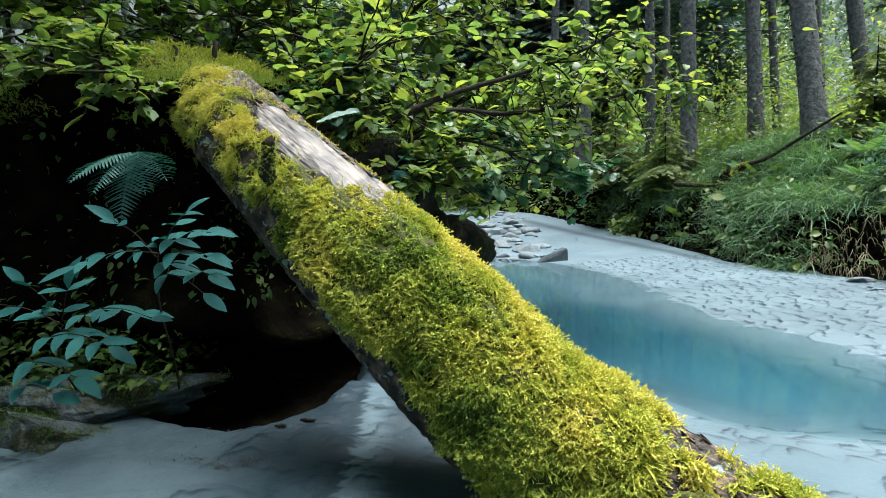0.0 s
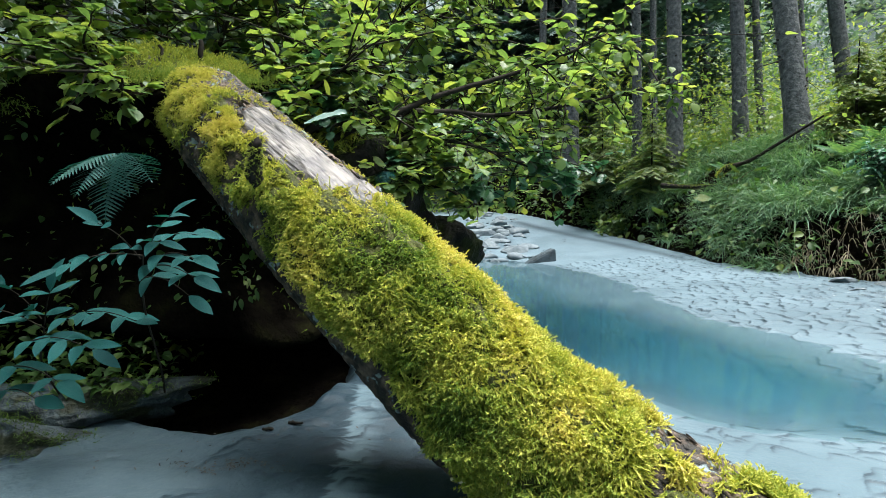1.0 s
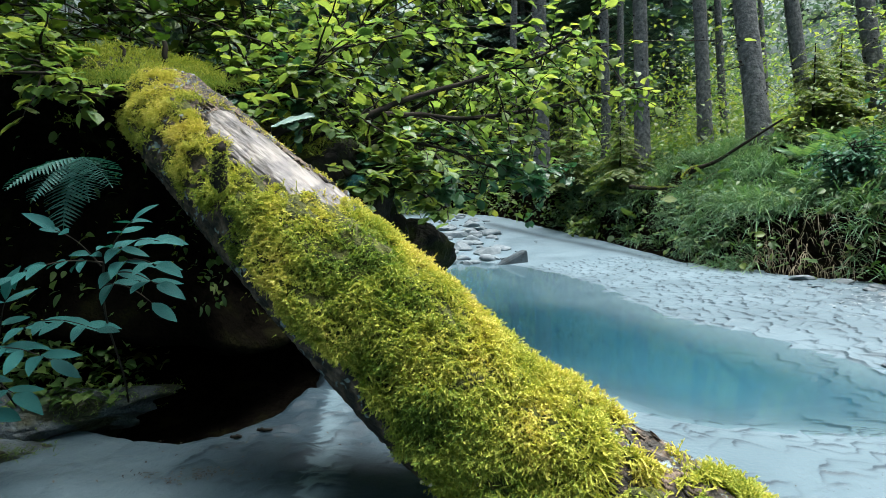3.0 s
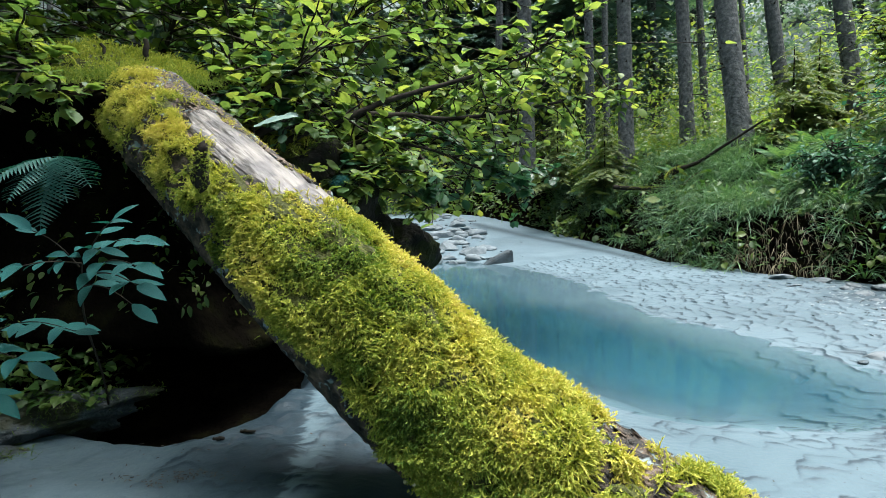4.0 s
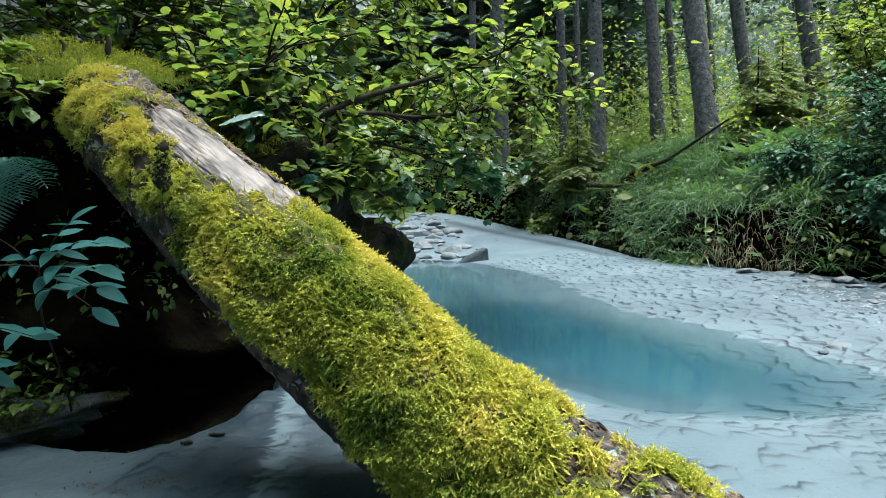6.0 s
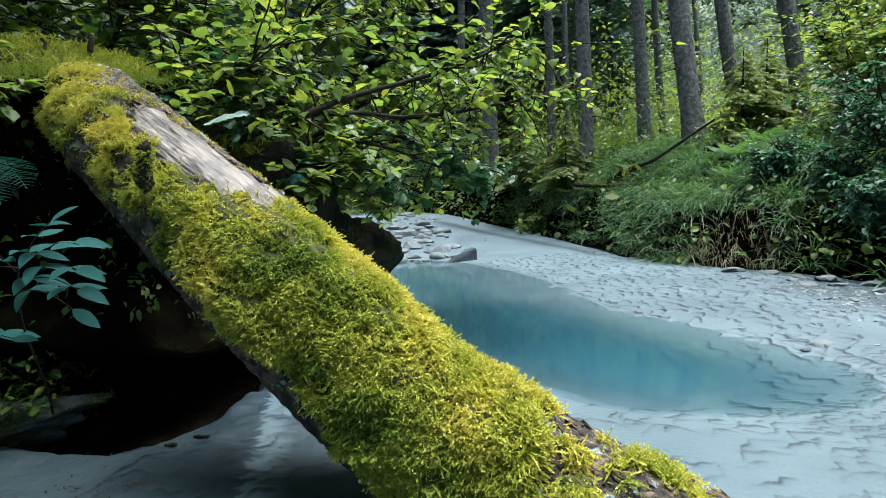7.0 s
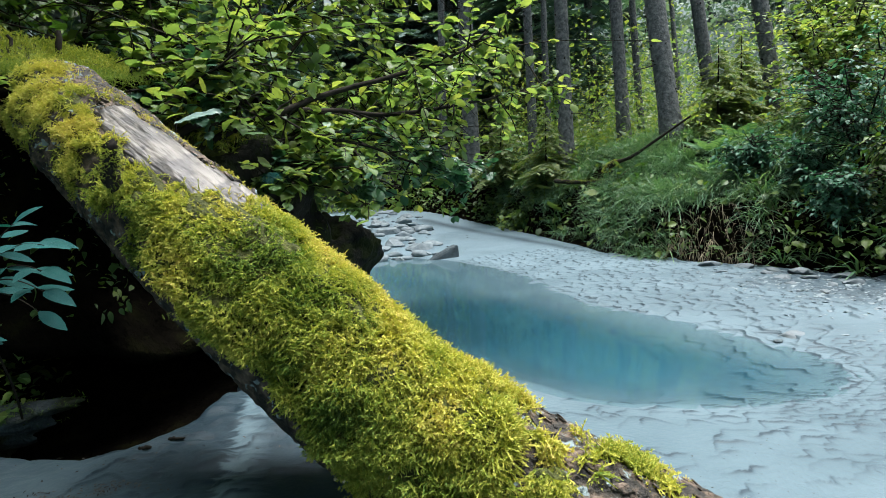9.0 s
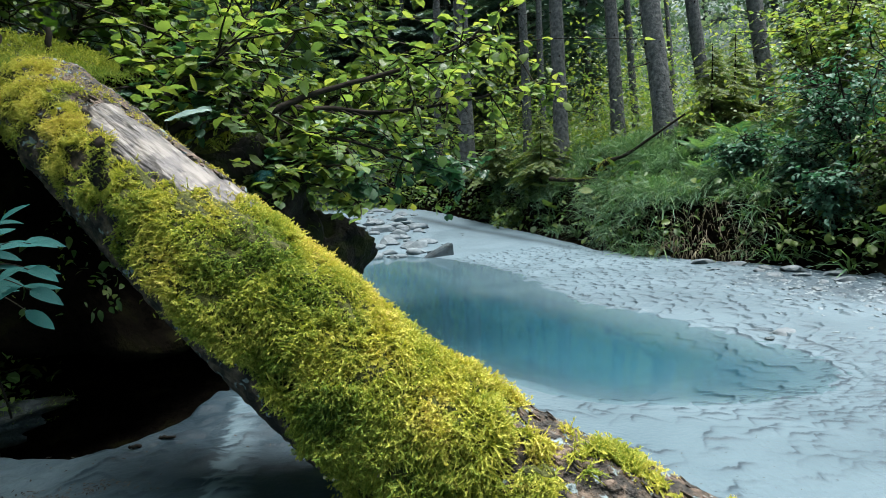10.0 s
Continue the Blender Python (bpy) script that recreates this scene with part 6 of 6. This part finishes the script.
for rock, many in ((ledge, 1600), (low_rock, 1800), (mossy, 3000)):
    co = np.array([p.co for p in rock.data.vertices])
    no = np.array([p.normal for p in rock.data.vertices])
    up = np.flatnonzero((no[:, 2] > 0.25) & (fbm(co, 9, 5, 3) > 0.44))
    i = rs.choice(up, many)
    h = no[i] + rs.normal(0, 0.5, (many, 3))
    v, f = scatter(SHOOTS, co[i] + rs.normal(0, 0.012, (many, 3)) * [1, 1, 0.3], frames_of(h, rs.normal(0, 1, (many, 3))), rs.uniform(0.010, 0.024, many) * (1.0 if rock is mossy else 0.55))
    ob = piece("moss", v, f, MOSS, rock, "dark green moss")
    ob["kind"] = "stuff"
    ob.data.attributes.new("tone", "FLOAT", "POINT").data.foreach_set("value", np.full(len(v), 0.05, np.float32))

# a mossy hump of the bank behind the log's upper end
hu, hv = np.meshgrid(np.linspace(-1, 1, 60), np.linspace(-1, 1, 50), indexing="ij")
hump_v = np.stack([-1.05 + 0.75 * hu, 2.50 + 0.60 * hv, 0.90 + 0.64 * (1 - hv ** 2) * np.interp(hu, [-1, -0.2, 0.25, 0.6, 1], [0.25, 0.72, 0.66, 0.42, 0.0]) - 0.40 * smooth(-0.80, -1.0, hv)], -1).reshape(-1, 3)
hump_v[:, 2] += 0.14 * (fbm(hump_v, 4.0, 64, 4) - 0.5)
hi_, hj_ = np.meshgrid(np.arange(59), np.arange(49), indexing="ij")
hump_f = np.stack([hi_ * 50 + hj_, hi_ * 50 + hj_ + 1, (hi_ + 1) * 50 + hj_ + 1, (hi_ + 1) * 50 + hj_], -1).reshape(-1, 4)
hump = tagged(piece("mossy_mound", hump_v, hump_f, MOSS_MAT), "soft mossy earth mound behind the end of the log", "mound", kind="structure")
i = rs.integers(0, len(hump_v), 14000)
at = hump_v[i] + rs.normal(0, 0.014, (len(i), 3)) * [1, 1, 0.2]
v, f = scatter(SHOOTS, at, frames_of(rs.normal(0, 0.5, at.shape) + [0, -0.3, 1.0], rs.normal(0, 1, at.shape)), rs.uniform(0.026, 0.05, len(i)))
ob = piece("moss", v, f, MOSS, hump, "soft olive moss")
ob["kind"] = "stuff"
ob.data.attributes.new("tone", "FLOAT", "POINT").data.foreach_set("value", np.full(len(v), 0.52, np.float32))

# moss over the top of the bank where the log goes on, and in patches down its face
top = np.flatnonzero((bank_v[:, 0] > -1.7) & (bank_v[:, 0] < -0.30) & (bank_v[:, 1] < 2.8) & (bank_v[:, 1] > 1.60) & (bank_v[:, 2] > 0.95))
side = np.flatnonzero((bank_v[:, 0] < -0.2) & (bank_v[:, 2] > 0.3) & (bank_v[:, 2] <= 0.9) & (fbm(bank_v, 6, 93, 3) > 0.56))
i = np.concatenate([rs.choice(top, 15000), rs.choice(side, 500)])
at = bank_v[i] + rs.normal(0, 0.016, (len(i), 3)) * [1, 1, 0.5]
v, f = scatter(SHOOTS, at, frames_of(rs.normal(0, 0.5, at.shape) + [0, -0.2, 1.0], rs.normal(0, 1, at.shape)), rs.uniform(0.012, 0.024, len(i)))
ob = tagged(piece("bank_moss", v, f, MOSS), "soft olive-green moss over the bank's rim", "moss", kind="stuff")
ob.data.attributes.new("tone", "FLOAT", "POINT").data.foreach_set("value", np.full(len(v), 0.30, np.float32))

# ---- herbs on the rock ledge and in the shaded bank ----
n = 1700
hx, hy = rs.uniform(-1.6, -0.72, n), rs.uniform(1.38, 1.75, n)
hz = 0.20 + 0.30 * rs.uniform(0, 1, n) * smooth(1.35, 1.6, hy)
rot = frames_of(np.stack([rs.normal(0.1, 0.7, n), rs.normal(-0.5, 0.6, n), rs.normal(0.15, 0.3, n)], -1), np.array([0, 0, 1.0]) + rs.normal(0, 0.35, (n, 3)))
v, f = scatter(HERBLEAF, np.stack([hx, hy, hz], -1), rot, rs.uniform(0.015, 0.04, n))
tagged(piece("ledge_herbs", v, f, HERB), "small green herbs growing on the mossy rock ledge", "undergrowth", kind="stuff")
n = 9000
i = rng.integers(0, len(bank_v), n)
vis = bank_v[i] + rng.normal(0, 0.02, (n, 3))
vis = vis[~((vis[:, 0] > -1.3) & (vis[:, 0] < -0.45) & (vis[:, 1] < 2.8) & (vis[:, 2] > 0.95))]
n = len(vis)
vis = vis[(vis[:, 2] > 0.42) & (rng.uniform(0, 1, n) < np.where(vis[:, 2] > 0.95, 1.0, 0.5))]
n = len(vis)
rot = frames_of(rng.normal(0, 0.6, (n, 3)) + [0.2, -0.7, -0.2], np.array([0, 0, 1.0]) + rng.normal(0, 0.4, (n, 3)))
v, f = scatter(HERBLEAF, vis, rot, rng.uniform(0.015, 0.05, n) * np.where(vis[:, 2] > 0.95, 1.3, 0.8))
tagged(piece("bank_ivy", v, f, HERB), "small dark leaves and moss growing on the earth bank", "undergrowth", kind="stuff")

# ---- an unseen thicket behind the camera, added to block low sky light ----
n = 4200
pos = np.stack([rng.uniform(-5.5, 3.0, n), rng.uniform(-5.0, -2.2, n), np.zeros(n)], -1)
pos[:, 2] = height(pos[:, 0], pos[:, 1]) + rng.uniform(0, 1, n) * 3.4
rot = frames_of(rng.normal(0, 1, pos.shape) * [1, 1, 0.5], np.array([0, 0, 1.0]) + rng.normal(0, 0.6, pos.shape))
v, f = scatter(FARLEAF, pos, rot, rng.uniform(0.12, 0.26, n))
tagged(piece("near_thicket", v, f, HERB), "unseen dark green thicket added to block low sky light", "undergrowth", kind="stuff")

# ---- a broad unseen tree, added so that its crown shades the hollow ----
shading_tree = tagged(empty("beech_tree", (-3.2, -0.6, 0.6)), "unseen broad beech added so its leafy crown shades the hollow", "tree")
v, f = tube(spline([(0, 0, -0.6), (0.1, 0, 1.5), (0.4, 0.4, 3.2), (0.8, 0.9, 5.0)], 30), np.linspace(0.20, 0.05, 30), 12)
piece("trunk", v, f, SPRUCE, shading_tree)
for k, q in enumerate([[(0.1, 0, 1.6), (0.9, 0.9, 2.6), (1.8, 1.6, 3.0)], [(0.3, 0.2, 2.4), (1.0, 1.8, 3.0), (1.6, 2.6, 3.1)], [(0.3, 0.2, 2.4), (1.4, 0.2, 3.2), (2.2, 0.3, 3.5)], [(0.4, 0.4, 3.2), (-0.6, 1.4, 4.0), (-0.8, 2.2, 4.2)]]):
    v, f = tube(spline(q, 20), np.linspace(0.06, 0.015, 20), 8)
    piece("limb", v, f, SPRUCE, shading_tree)
n = 5200
c = np.array([1.45, 1.6, 2.7]) + rng.normal(0, 1, (n, 3)) * [0.8, 0.95, 0.4]
c = c[fbm(c, 1.6, 88, 2) > 0.36]
rot = frames_of(rng.normal(0, 1, c.shape) * [1, 1, 0.4], np.array([0, 0, 1.0]) + rng.normal(0, 0.3, c.shape))
v, f = scatter(HAZEL, c, rot, rng.uniform(0.06, 0.11, len(c)))
piece("crown", v, f, LEAF, shading_tree)["kind"] = "stuff"
